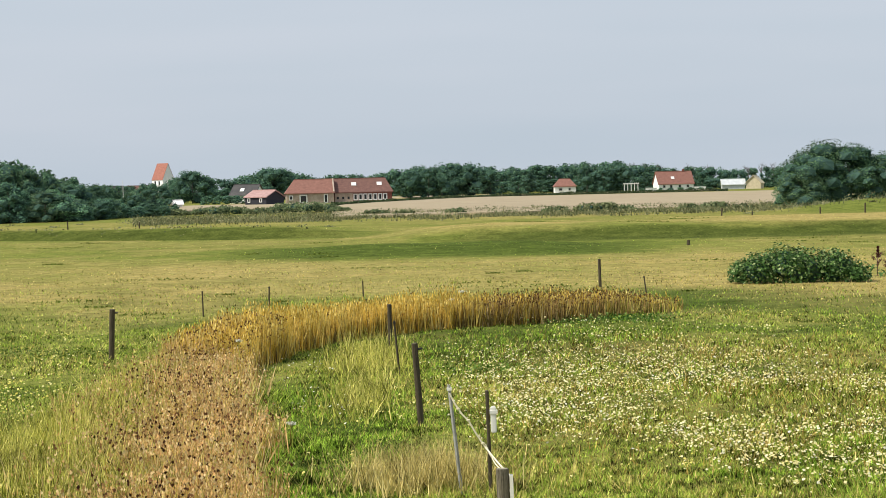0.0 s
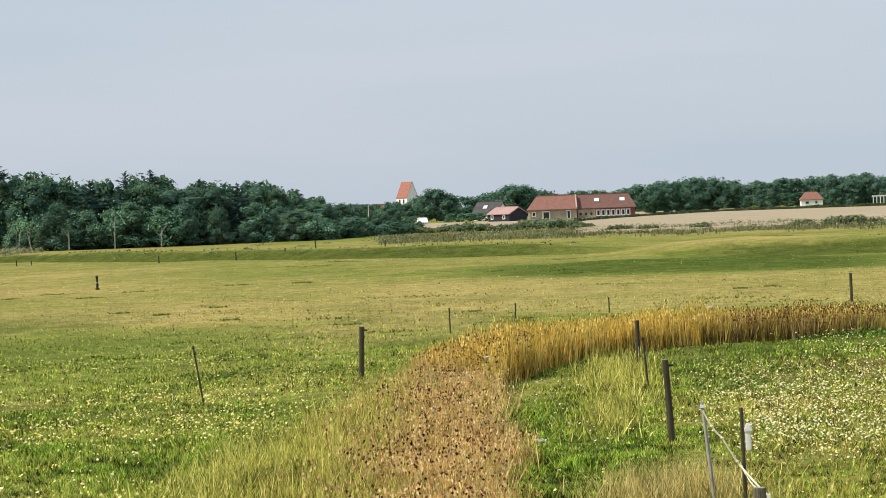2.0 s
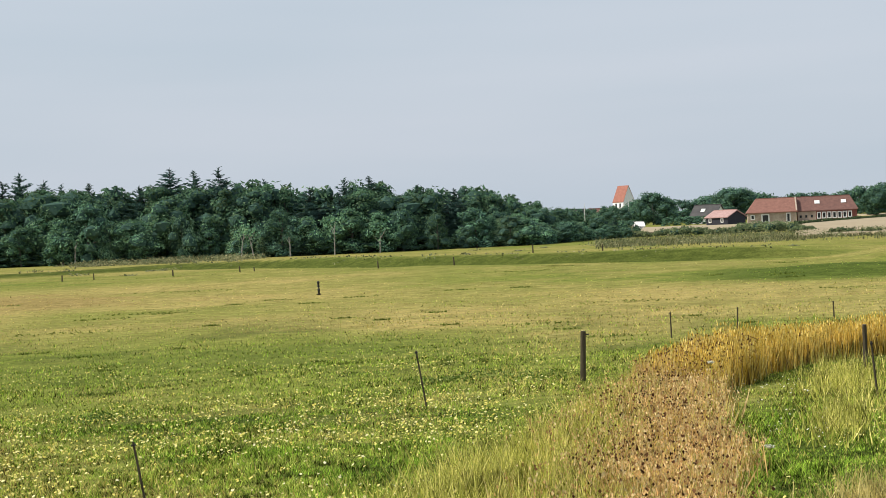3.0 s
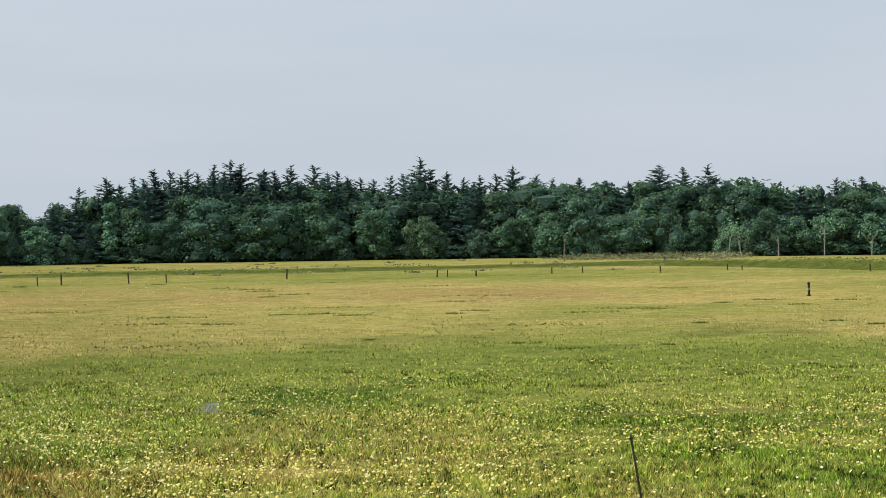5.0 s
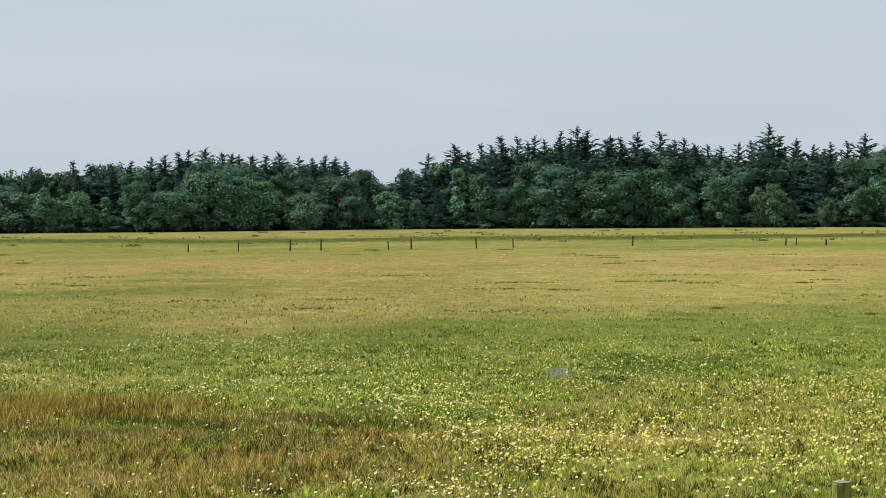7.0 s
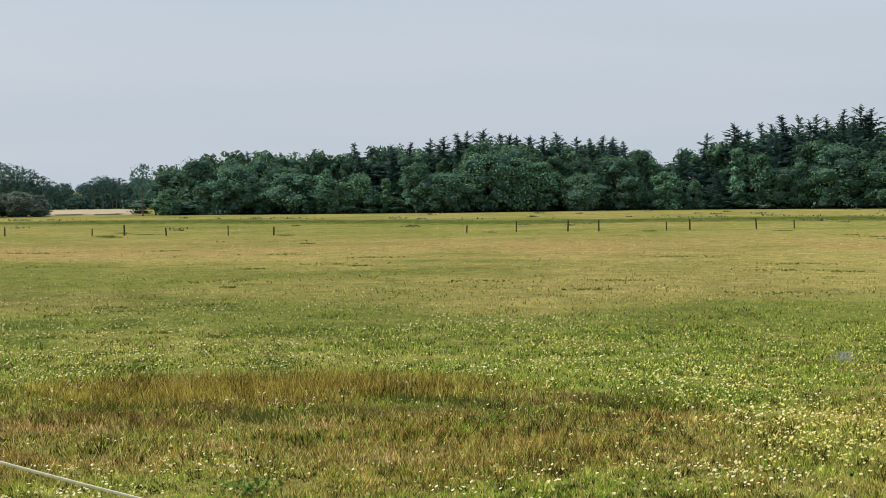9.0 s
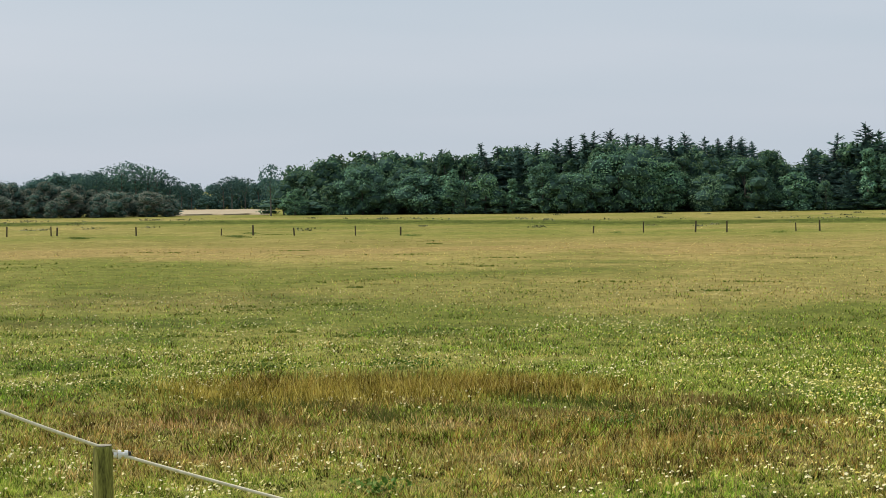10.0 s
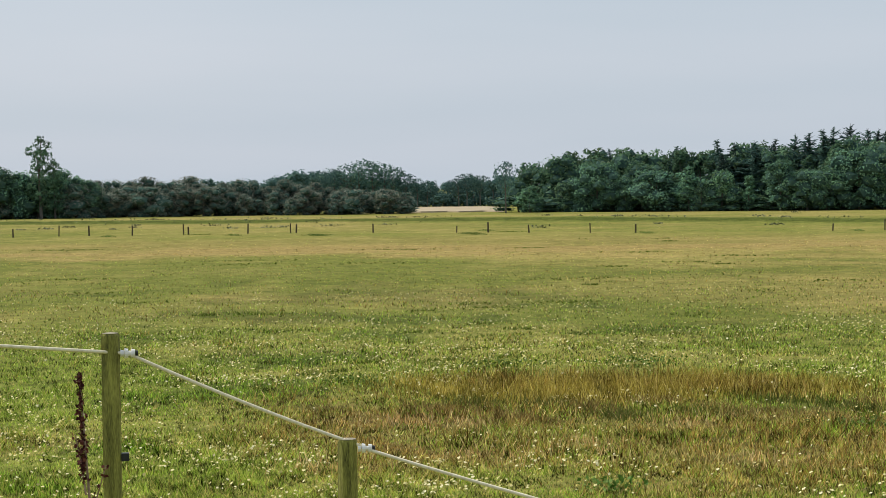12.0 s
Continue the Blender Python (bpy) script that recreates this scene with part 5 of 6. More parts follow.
def dock(az, d, top, label, seed, scale=1.0):
    """A dock in seed: a ribbed stalk with side spikes of dark red seeds and a few leaves."""
    rng = np.random.default_rng(seed)
    p = by_bank(az, d) if d < 20 else on_ground(az, d)
    tall = top - p.z
    plant_ = new("dock_plant")
    plant_.matrix_world = Matrix.Translation(p) @ Matrix.Rotation(rng.uniform(0, 6), 4, "Z")
    verts, faces = [], []
    bend = 0.03 * tall
    tube(verts, faces, [(0, 0, -0.05), (bend, 0, tall * 0.5), (bend * 0.6, bend, tall)], [0.007 * scale, 0.006 * scale, 0.003 * scale], 6)
    pos = []
    for k in range(460):
        h = 1 - 0.36 * rng.uniform(0, 1) ** 1.3
        w = 0.011 * scale * (1.0 - 0.6 * (h - 0.58) / 0.42) * (1 + 0.5 * math.sin(h * 60))
        pos.append((bend * (1 - 0.4 * h) + rng.normal(0, w), bend * h + rng.normal(0, w), tall * h))
    for j in range(4):
        h0, a = 0.30 + 0.10 * j, j * 2.5
        tip = np.array([0.10 * scale * math.cos(a) * (1.2 - h0), 0.10 * scale * math.sin(a) * (1.2 - h0), tall * (h0 + 0.20)])
        root = np.array([bend, bend * h0, tall * h0])
        tube(verts, faces, [tuple(root), tuple((root + tip) / 2 + [0.01, 0, 0]), tuple(tip)], [0.004 * scale, 0.003 * scale, 0.002 * scale], 5)
        for k in range(26):
            s = rng.uniform(0.3, 1.0)
            pos.append(tuple(root * (1 - s) + tip * s + rng.normal(0, 0.009 * scale, 3)))
    mesh_part("stalk", verts, faces, M_STALK, plant_)
    pos = np.array(pos)
    v, f = leaf_quads(rng, pos, rng.normal(0, 1, pos.shape), 0.0075 * scale, 0.8)
    mesh_part("seed_spike", v.tolist(), f.tolist(), M_MAROON, plant_, "dark red-brown seed spike")["kind"] = "stuff"
    for j in range(4):
        a, L = j * 1.7 + 0.4, 0.12 * scale
        base = np.array([bend * 0.4, 0, tall * (0.08 + 0.09 * j)])
        lv, lf = [], []
        for k in range(6):
            s = k / 5
            wdt = 0.022 * scale * math.sin(math.pi * (0.12 + 0.85 * s))
            c = base + np.array([math.cos(a) * L * s, math.sin(a) * L * s, 0.10 * scale * s - 0.16 * scale * s * s])
            sd = np.array([-math.sin(a), math.cos(a), 0]) * wdt
            lv += [tuple(c - sd), tuple(c + [0, 0, -0.006]), tuple(c + sd)]
        for k in range(5):
            lf += [(3 * k, 3 * k + 1, 3 * k + 4, 3 * k + 3), (3 * k + 1, 3 * k + 2, 3 * k + 5, 3 * k + 4)]
        mesh_part("leaf", lv, lf, M_BRAMBLE, plant_)
    return tagged(plant_, label, "wild plant")


dock(68.95, 7.35, 2.905, "dark red dock in seed beside the fence post", 301)
dock(-12.93, 67.5, 1.12, "brown dock in seed beside the bramble bush", 302, 3.2)
dock(-13.25, 67.0, 0.8, "brown dock in seed beside the bramble bush", 303, 3.0)


def bramble(x, y, L, W, H, leaves, label, seed, size=0.055, foliage=None):
    """A low rounded thicket: arching stems, a filler heart coloured as shade, and separate leaves over mounds."""
    rng = np.random.default_rng(seed)
    bush = new("bush")
    bush.matrix_world = Matrix.Translation((x, y, float(height(x, y)))) @ Matrix.Rotation(math.atan2(y, x) - math.pi / 2, 4, "Z")
    cen = np.stack([np.linspace(-0.40, 0.42, 9) * L + rng.normal(0, 0.03 * L, 9), rng.normal(0, 0.12 * W, 9), H * rng.uniform(0.34, 0.50, 9)], 1)
    prof = np.array([0.55, 0.85, 0.80, 1.0, 0.92, 1.04, 0.88, 0.90, 0.55])
    cen[:, 2] *= prof
    rad = np.stack([0.15 * L * prof, 0.42 * W * prof, 0.56 * H * prof], 1)
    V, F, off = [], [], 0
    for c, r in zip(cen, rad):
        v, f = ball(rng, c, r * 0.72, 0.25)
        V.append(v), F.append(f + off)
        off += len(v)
    mesh_part("heart", np.concatenate(V).tolist(), np.concatenate(F).tolist(), M_CORE, bush, "bush filler coloured as its shaded heart")
    pick = rng.integers(0, 9, leaves)
    pick = np.repeat(pick, 6)[:leaves]
    way = np.repeat(rng.normal(0, 1, (leaves // 6 + 1, 3)), 6, 0)[:leaves] + rng.normal(0, 0.16, (leaves, 3)) + [0, -0.3, 0.5]
    way /= np.linalg.norm(way, axis=1)[:, None]
    pos = cen[pick] + way * rad[pick] * np.repeat(rng.uniform(0.70, 1.25, (leaves // 6 + 1, 1)), 6, 0)[:leaves] + rng.normal(0, 0.05, (leaves, 3))
    ok = pos[:, 2] > 0.03
    v, f = leaf_quads(rng, pos[ok], way[ok] + [0, 0, 0.5], size, 0.75)
    mesh_part("leaves", v.tolist(), f.tolist(), foliage or M_BRAMBLE, bush)
    verts, faces = [], []
    for k in range(26):
        c = cen[rng.integers(0, 9)]
        a = rng.uniform(0, 6.28)
        tip = c + np.array([math.cos(a) * 0.5, math.sin(a) * 0.4, rng.uniform(0.3, 0.62) * H])
        tube(verts, faces, [(c[0], c[1], 0), tuple(c * [1, 1, 1.3]), tuple(tip)], [0.012, 0.009, 0.004], 5)
    mesh_part("stems", verts, faces, M_REED_BROWN, bush)
    return tagged(bush, label, "bush")


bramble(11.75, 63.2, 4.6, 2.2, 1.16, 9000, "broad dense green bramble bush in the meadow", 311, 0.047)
for i, (a, d, L, H) in enumerate(((4.25, 286, 11.0, 1.55), (6.7, 288, 9.5, 1.25), (5.5, 282, 5.5, 0.85), (8.0, 284, 4.5, 0.9), (3.1, 280, 4.0, 0.7), (2.0, 236, 3.4, 0.7), (1.2, 232, 2.8, 0.6), (-0.4, 230, 2.6, 0.7), (-3.4, 224, 3.2, 0.7),
                                  (-4.7, 222, 6.0, 1.15), (-5.5, 224, 3.2, 0.7), (-7.4, 224, 2.6, 0.7), (-8.2, 225, 3.6, 0.9), (-9.0, 222, 2.6, 0.6))):
    p = bearing(a, d)
    bramble(p.x, p.y, L, 0.4 * L, H, int(420 * L), "low grey-green scrub mound beside the wheat field", 600 + i, 0.115, M_MOUND)


def weed(az, d, L, W, leaves, seed):
    """A loose patch of broad dark leaves close to the ground."""
    rng = np.random.default_rng(seed)
    leaves *= 2
    p = on_ground(az, d)
    pos = np.stack([rng.normal(0, 0.33 * L, leaves), rng.normal(0, 0.33 * W, leaves), rng.uniform(0.01, 0.15, leaves)], 1)
    pos[:, 2] += height(pos[:, 0] + p.x, pos[:, 1] + p.y) - p.z
    v, f = leaf_quads(rng, pos, rng.normal(0, 0.5, pos.shape) + [0, 0, 0.8], 0.032, 0.6)
    ob = mesh_part("weed_clump", v.tolist(), f.tolist(), M_WEED)
    ob.location = p
    return tagged(ob, "low patch of broad dark green weed leaves", "weeds", kind="stuff")


for i, (a, d, L, W, k) in enumerate(((11.6, 42, 1.6, 1.6, 220), (14.2, 41.5, 1.4, 1.4, 180), (13.2, 43, 1.0, 1.2, 90), (-3.9, 47, 2.0, 1.6, 200), (61.5, 36.0, 1.6, 1.4, 200), (42.5, 27.5, 1.2, 1.2, 140), (57.0, 38.5, 1.4, 1.6, 160), (-5.9, 47.5, 1.8, 1.4, 180),
                                    (34.5, 37.6, 0.9, 0.8, 110), (24.6, 37.5, 1.0, 1.6, 120), (-1.2, 36.0, 1.2, 1.6, 160), (52.5, 39.5, 1.6, 1.6, 120), (30, 45, 1.6, 2.0, 120), (46.5, 29, 1.2, 1.0, 130), (66.0, 21.5, 0.6, 0.6, 90), (54, 23, 0.6, 0.6, 80))):
    weed(a, d, L, W, k, 330 + i)
for i, (a, d, L, W, k) in enumerate(((62.1, 147, 2.4, 0.9, 420), (57.4, 146, 2.6, 0.9, 420), (57.0, 158, 1.4, 0.8, 160), (64.6, 150, 1.4, 0.8, 160), (41.2, 148, 1.2, 0.7, 140), (46.0, 149, 1.0, 0.7, 120), (52.2, 147, 1.6, 0.8, 160), (68.3, 152, 1.2, 0.8, 120))):
    weed(a, d, L, W, k, 380 + i)


def umbel(az, d, tall, r, seed):
    """A white umbel of tiny flowers on a green stalk."""
    rng = np.random.default_rng(seed)
    ob = new("umbel_flower")
    ob.location = on_ground(az, d)
    verts, faces = [], []
    tube(verts, faces, [(0, 0, -0.05), (0.02, 0, tall * 0.6), (0, 0.01, tall - 0.04)], [0.008, 0.006, 0.005], 6)
    for j in range(9):
        a = j * 2.4
        q = r * math.sqrt((j + 0.5) / 9)
        tube(verts, faces, [(0, 0.01, tall - 0.045), (q * math.cos(a), q * math.sin(a), tall)], [0.003, 0.002], 4)
    mesh_part("stalk", verts, faces, M_SEDGE, ob)
    pos = np.stack([rng.normal(0, r * 0.5, 160), rng.normal(0, r * 0.5, 160), tall + rng.uniform(-0.01, 0.03, 160)], 1)
    v, f = leaf_quads(rng, pos, rng.normal(0, 0.3, pos.shape) + [0, 0, 1], 0.011, 0.9)
    mesh_part("flower_head", v.tolist(), f.tolist(), M_PETAL, ob)
    return tagged(ob, "white umbel flower on a green stalk", "wild plant")


umbel(4.72, 25.6, 0.32, 0.06, 351)
umbel(6.25, 34.8, 0.75, 0.05, 352)
umbel(-0.55, 46.0, 0.85, 0.08, 353)
umbel(-0.2, 46.3, 0.65, 0.07, 354)

# ---- grass, reeds and flowers ----
rg = np.random.default_rng(77)


def fast_mesh(name, verts, sides, material, label, category, index=None, more=()):
    """One mesh from arrays; verts holds `sides` corners per face, in order."""
    k = len(verts) // sides
    me_ = bpy.data.meshes.new(name)
    me_.vertices.add(len(verts))
    me_.vertices.foreach_set("co", np.asarray(verts, np.float32).ravel())
    me_.loops.add(k * sides)
    me_.loops.foreach_set("vertex_index", np.arange(k * sides, dtype=np.int32))
    me_.polygons.add(k)
    me_.polygons.foreach_set("loop_start", np.arange(0, k * sides, sides, dtype=np.int32))
    for m in (material, *more):
        me_.materials.append(m)
    if index is not None:
        me_.polygons.foreach_set("material_index", np.asarray(index, np.int32))
    me_.update(calc_edges=True)
    return tagged(new(name, me_), label, category, kind="stuff")


def blades(x, y, tall, wide, lean):
    """Corners of tapering blades, one triangle each."""
    k = len(x)
    z = height(x, y) - 0.01
    a, b = rg.uniform(0, 2 * np.pi, k), rg.uniform(0, 2 * np.pi, k)
    dx, dy = np.cos(a) * wide / 2, np.sin(a) * wide / 2
    tip = np.stack([x + lean * tall * np.cos(b), y + lean * tall * np.sin(b), z + tall], 1)
    return np.stack([np.stack([x - dx, y - dy, z], 1), np.stack([x + dx, y + dy, z], 1), tip], 1).reshape(-1, 3)


def scatter(k, az0, az1, d0, d1):
    """Places spread evenly as the land is seen from the bank: thick near, thin far."""
    az, d = rg.uniform(az0, az1, k), 1 / rg.uniform(1 / d1, 1 / d0, k)
    return -d * np.sin(np.radians(az)), d * np.cos(np.radians(az)), az, d


RIM_FAR = [(6.6, 51.8), (4.9, 51.4), (2.9, 49.4), (0.9, 48.2), (-1.0, 47.0), (-2.6, 45.6), (-3.9, 43.8), (-4.8, 41.0), (-5.3, 38.2), (-5.5, 35.2), (-5.9, 31.3), (-5.5, 26.0), (-4.6, 21.0), (-3.9, 17.8)]
RIM_NEAR = [(5.9, 50.2), (4.3, 48.9), (2.7, 46.8), (0.85, 45.8), (-0.4, 45.0), (-1.4, 44.0), (-2.4, 42.4), (-3.2, 40.1), (-3.75, 37.7), (-3.85, 35.0), (-3.45, 31.3), (-2.85, 27.0), (-2.3, 22.0), (-2.0, 18.5)]


def in_reeds(s, v):
    """A place in the reed belt: s along it from its far end, v across."""
    n_ = len(RIM_FAR) - 1
    out = []
    for rim in (RIM_FAR, RIM_NEAR):
        rx, ry = zip(*rim)
        q = np.arange(n_ + 1) / n_
        out.append((np.interp(s, q, rx), np.interp(s, q, ry)))
    return out[0][0] * (1 - v) + out[1][0] * v, out[0][1] * (1 - v) + out[1][1] * v


# the sward
far, near = scatter(440000, -15.5, 73.5, 19.0, 215), scatter(310000, -15.5, 73.5, 19.0, 50)
x, y, az, d = (np.concatenate(q) for q in zip(far, near))
N = len(x)
dry, brown, lush = cover(x, y)
pick = rg.uniform(0, 1, N)
tuft = 0.6 * fractal(x, y, 1.5, 51) + 0.4 * vnoise(x, y, 0.45, 52)
kind = np.where(pick < brown * 0.62, 3, np.where(pick < brown * 0.62 + (1 - brown * 0.62) * (0.06 + 0.62 * dry), 2, np.where(rg.uniform(0, 1, N) < 0.10 + 0.75 * lush, 1, 0)))
# dark blades on the bank carry on the shade painted in the ground
rushy = np.maximum(window(d + 3 * (fractal(x, y, 6, 53) - 0.5), 119, 124.5, 1.2) * (1 - step(-3, 3, az)), window(d - old_ditch(az) + 3 * (fractal(x, y, 9, 54) - 0.5), np.interp(az, [17, 24], [-9.0, -4.0]), 0.5, 1.2) * window(az, 3, 47, 3))
kind = np.where(rg.uniform(0, 1, N) < 0.85 * rushy, 4, kind)
tall = np.choose(kind, [0.105, 0.10, 0.13, 0.165, 0.30]) * rg.uniform(0.5, 1.35, N) * np.minimum(1.9, 0.32 + 3.0 * np.clip(tuft - 0.17, 0, 1) ** 1.6)
tall = tall * np.interp(d, [24, 50, 80, 140, 215], [1.0, 0.76, 0.48, 0.30, 0.20])
wide = (0.0060 + 0.00034 * d) * rg.uniform(0.5, 1.5, N)
lean = rg.uniform(0.1, 1.1, N)
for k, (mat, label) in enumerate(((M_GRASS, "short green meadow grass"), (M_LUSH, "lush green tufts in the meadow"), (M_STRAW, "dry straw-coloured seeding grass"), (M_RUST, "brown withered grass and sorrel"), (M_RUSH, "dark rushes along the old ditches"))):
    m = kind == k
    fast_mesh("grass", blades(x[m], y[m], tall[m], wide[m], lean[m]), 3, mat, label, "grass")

# rough herbage along the ditches and the wheat
K = 1500
cx, cy, az, d = scatter(K, -15.5, 73.5, 168, 262)
side = (az < 9.5) & (d > 205)
keep = (rg.uniform(0, 1, K) < np.where(side, 1.0, 0.07))
cx, cy, side = cx[keep], cy[keep], side[keep]
ex, ey, _, _ = scatter(150, 19.5, 25.0, 234, 247)
cx, cy, side = np.append(cx, ex), np.append(cy, ey), np.append(side, np.ones(150, bool))
M_ = 46
size = np.where(side, rg.uniform(0.7, 1.9, len(cx)), rg.uniform(0.3, 1.0, len(cx)))
x = (cx[:, None] + size[:, None] * rg.normal(0, 0.6, (len(cx), M_))).ravel()
y = (cy[:, None] + size[:, None] * rg.normal(0, 0.6, (len(cx), M_))).ravel()
top = np.repeat(np.where(side, 0.42, 0.26) * size, M_)
ta = rg.uniform(4, 76, 2600)
td = old_ditch(ta) + rg.normal(2, 2.5, 2600)
tn = fractal(ta * 3, td * 0, 2.5, 66)
tk = rg.uniform(0, 1, 2600) < step(0.40, 0.6, tn)
x, y, top = np.append(x, -td[tk] * np.sin(np.radians(ta[tk]))), np.append(y, td[tk] * np.cos(np.radians(ta[tk]))), np.append(top, 0.30 * tn[tk])
ux, uy, ua, ud = scatter(46000, -15.5, 9.3, 192, 270)
un = fractal(ux, uy, 7, 63)
uk = rg.uniform(0, 1, len(ux)) < (1 - 0.85 * (1 - step(-10.6, -9.4, ua))) * step(0.32, 0.5, un) * step(192, 212, ud + 14 * (fractal(ux, uy, 15, 64) - 0.5))
ux, uy, un = ux[uk], uy[uk], un[uk]
fast_mesh("grass", blades(ux, uy, un * rg.uniform(0.3, 0.9, len(ux)), rg.uniform(0.06, 0.14, len(ux)), rg.uniform(0.1, 0.6, len(ux))), 3, M_SCRUB, "tall grey-green grass before the wheat field", "grass")
pos = np.stack([x, y, height(x, y) + top * rg.uniform(0.0, 1.0, len(x)) ** 1.5], 1)
v, f = leaf_quads(rg, pos, np.zeros_like(pos) + [0, -0.5, 0.6], 0.105, 0.6, 0.5)
fast_mesh("herbage", v, 4, M_SCRUB, "rough dull green and brown herbage far in the meadow", "herbage")
# an added dark leaf strip stands in for the shaded edge between the fields
ba = np.concatenate([rg.uniform(-2.4, 3.35, 8000), rg.uniform(-8.6, -2.2, 9000)])
bd = np.interp(ba, [-8.6, -2.2, 0.55, 3.3], [556, 545, 463, 372]) + rg.normal(0, 0.8, len(ba))
x, y = -bd * np.sin(np.radians(ba)), bd * np.cos(np.radians(ba))
pos = np.stack([x, y, height(x, y) + (0.45 + 0.6 * fractal(ba * 4, bd * 0, 2, 68)) * rg.uniform(0, 1, len(x))], 1)
v, f = leaf_quads(rg, pos, np.zeros_like(pos) + [0, -0.5, 0.6], 0.16, 0.6, 0.5)
fast_mesh("field_hedge", v, 4, M_EDGE_SHADE, "low dark leaf strip standing in for shade at the wheat field's edge", "hedge")

tx, ty, ta, td = scatter(210, -14, 73, 38, 165)
k = 60
size = rg.uniform(0.3, 1.0, len(tx))[:, None] ** 2 * np.interp(td, [38, 165], [1.2, 4.5])[:, None]
across, deep = size * rg.normal(0, 0.6, (len(tx), k)), np.minimum(size, 1.4) * rg.normal(0, 0.35, (len(tx), k))
ca, sa = np.cos(np.radians(ta))[:, None], np.sin(np.radians(ta))[:, None]
x, y = (tx[:, None] + across * ca - deep * sa).ravel(), (ty[:, None] + across * sa + deep * ca).ravel()
dd = np.hypot(x, y)
fast_mesh("grass", blades(x, y, rg.uniform(0.03, 0.10, len(x)), (0.014 + 0.0011 * dd) * rg.uniform(0.6, 1.4, len(x)), rg.uniform(0.3, 1.6, len(x))), 3, M_TUFT, "dark rush tufts scattered in the meadow", "grass")

# the reed belt: golden reeds round the bend, brown ones at its far end, a dried dock bed at its near end
K = 78000
s, v = rg.uniform(0, 1, K) ** 0.92, rg.uniform(0, 1, K)
v = v + 0.22 * (vnoise(s * 60, v * 0, 2.5, 70) - 0.5) + 0.14 * (vnoise(s * 60, v * 0, 0.7, 74) - 0.5)
x, y = in_reeds(s, v)
v = np.clip(v, 0, 1)
far_end, near_end = 1 - step(0.16, 0.30, s), step(0.66, 0.74, s)
golden = (1 - far_end) * (1 - near_end)
patch = fractal(x, y, 1.6, 75)
keep = rg.uniform(0, 1, K) < np.interp(s, [0, 0.10, 0.2], [0.15, 0.7, 1.0]) * (1 - 0.55 * near_end * step(0.48, 0.40, patch)) * (1 - 0.25 * near_end)
x, y, s, v, golden, far_end, near_end, patch = (q[keep] for q in (x, y, s, v, golden, far_end, near_end, patch))
x, y = x + rg.normal(0, 0.06 + 0.10 * near_end), y + rg.normal(0, 0.06 + 0.10 * near_end)
k = len(x)
d = np.hypot(x, y)
tall = np.interp(s, [0, 0.06, 0.2, 0.5, 0.62, 0.72, 1.0], [0.34, 0.55, 0.74, 0.86, 0.84, 0.62, 0.56]) * rg.uniform(0.62, 1.08, k) * (0.78 + 0.44 * fractal(x, y, 1.4, 71))
wide = (0.008 + 0.00030 * d) * rg.uniform(0.6, 1.4, k) * (1 + 0.3 * near_end)
lean = rg.uniform(0.02, 0.22, k) + 0.3 * (rg.uniform(0, 1, k) < 0.10) + 0.45 * rg.uniform(0, 1, k) * near_end
r1, r2 = rg.uniform(0, 1, k), rg.uniform(0, 1, k)
outer = near_end * (1 - step(0.28, 0.66, v + 0.7 * (patch - 0.5)))
choice = np.where(r2 < 0.82 * golden, 0, 1)
choice = np.where((golden > 0.5) & (s > 0.52) & (r1 < 0.55 * (1 - step(0.2, 0.7, v))), 3, choice)
choice = np.where((far_end > 0.5) & (r1 < 0.22), 3, choice)
choice = np.where((far_end > 0.5) & (r2 < 0.25), 0, choice)
choice = np.where((near_end > 0.5), np.where(r1 < 0.70 * outer + 0.22, 2, np.where(r2 < 0.78, 3, np.where(r2 < 0.96, 0, 1))), choice)
choice = np.where(rg.uniform(0, 1, k) < 0.5 * (1 - step(0.03, 0.12, s)), 2, choice)
# short brown blades added as painted self-shade at the golden reeds' base
stub = (golden > 0.3) & (rg.uniform(0, 1, k) < 0.22)
choice = np.where(stub, 1, choice)
tall = np.where(stub, tall * 0.55, tall)
for j, (mat, label) in enumerate(((M_REED, "golden ochre reeds and dead grass in the ditch"), (M_REED_BROWN, "brown withered reeds in the ditch, the short ones as shade at the base"), (M_SEDGE, "pale green sedge at the ditch's edge"), (M_HUSK, "pinkish straw stalks in the ditch"))):
    m = choice == j
    fast_mesh("reeds", blades(x[m], y[m], tall[m], wide[m], lean[m]), 3, mat, label, "reeds")


def diamonds(c, tall, wide):
    """Small upright seed heads, a four-cornered spray each."""
    k = len(c)
    a = rg.uniform(0, 2 * np.pi, k)
    sx, sy = np.cos(a) * wide, np.sin(a) * wide
    z0 = np.zeros(k)
    return np.stack([c + np.stack([z0, z0, -tall / 2], 1), c + np.stack([sx, sy, z0], 1), c + np.stack([sx * 0.3, sy * 0.3, tall / 2], 1), c - np.stack([sx, sy, z0], 1)], 1).reshape(-1, 3)


z = height(x, y)
dens = np.where(near_end > 0.5, 0.10 * (1 - 0.8 * outer) * step(0.36, 0.50, patch), np.where(far_end > 0.5, 0.22, np.where(s > 0.55, 0.07, 0.015)))
m = rg.uniform(0, 1, k) < dens
c = np.repeat(np.stack([x, y, z + tall * rg.uniform(0.80, 1.05, k)], 1)[m], 2, 0)
c = c + rg.normal(0, 0.018, c.shape)
fast_mesh("seed_heads", diamonds(c, rg.uniform(0.026, 0.056, len(c)), rg.uniform(0.012, 0.025, len(c))), 4, M_SEED, "dark brown seed heads over the reeds", "seed heads")
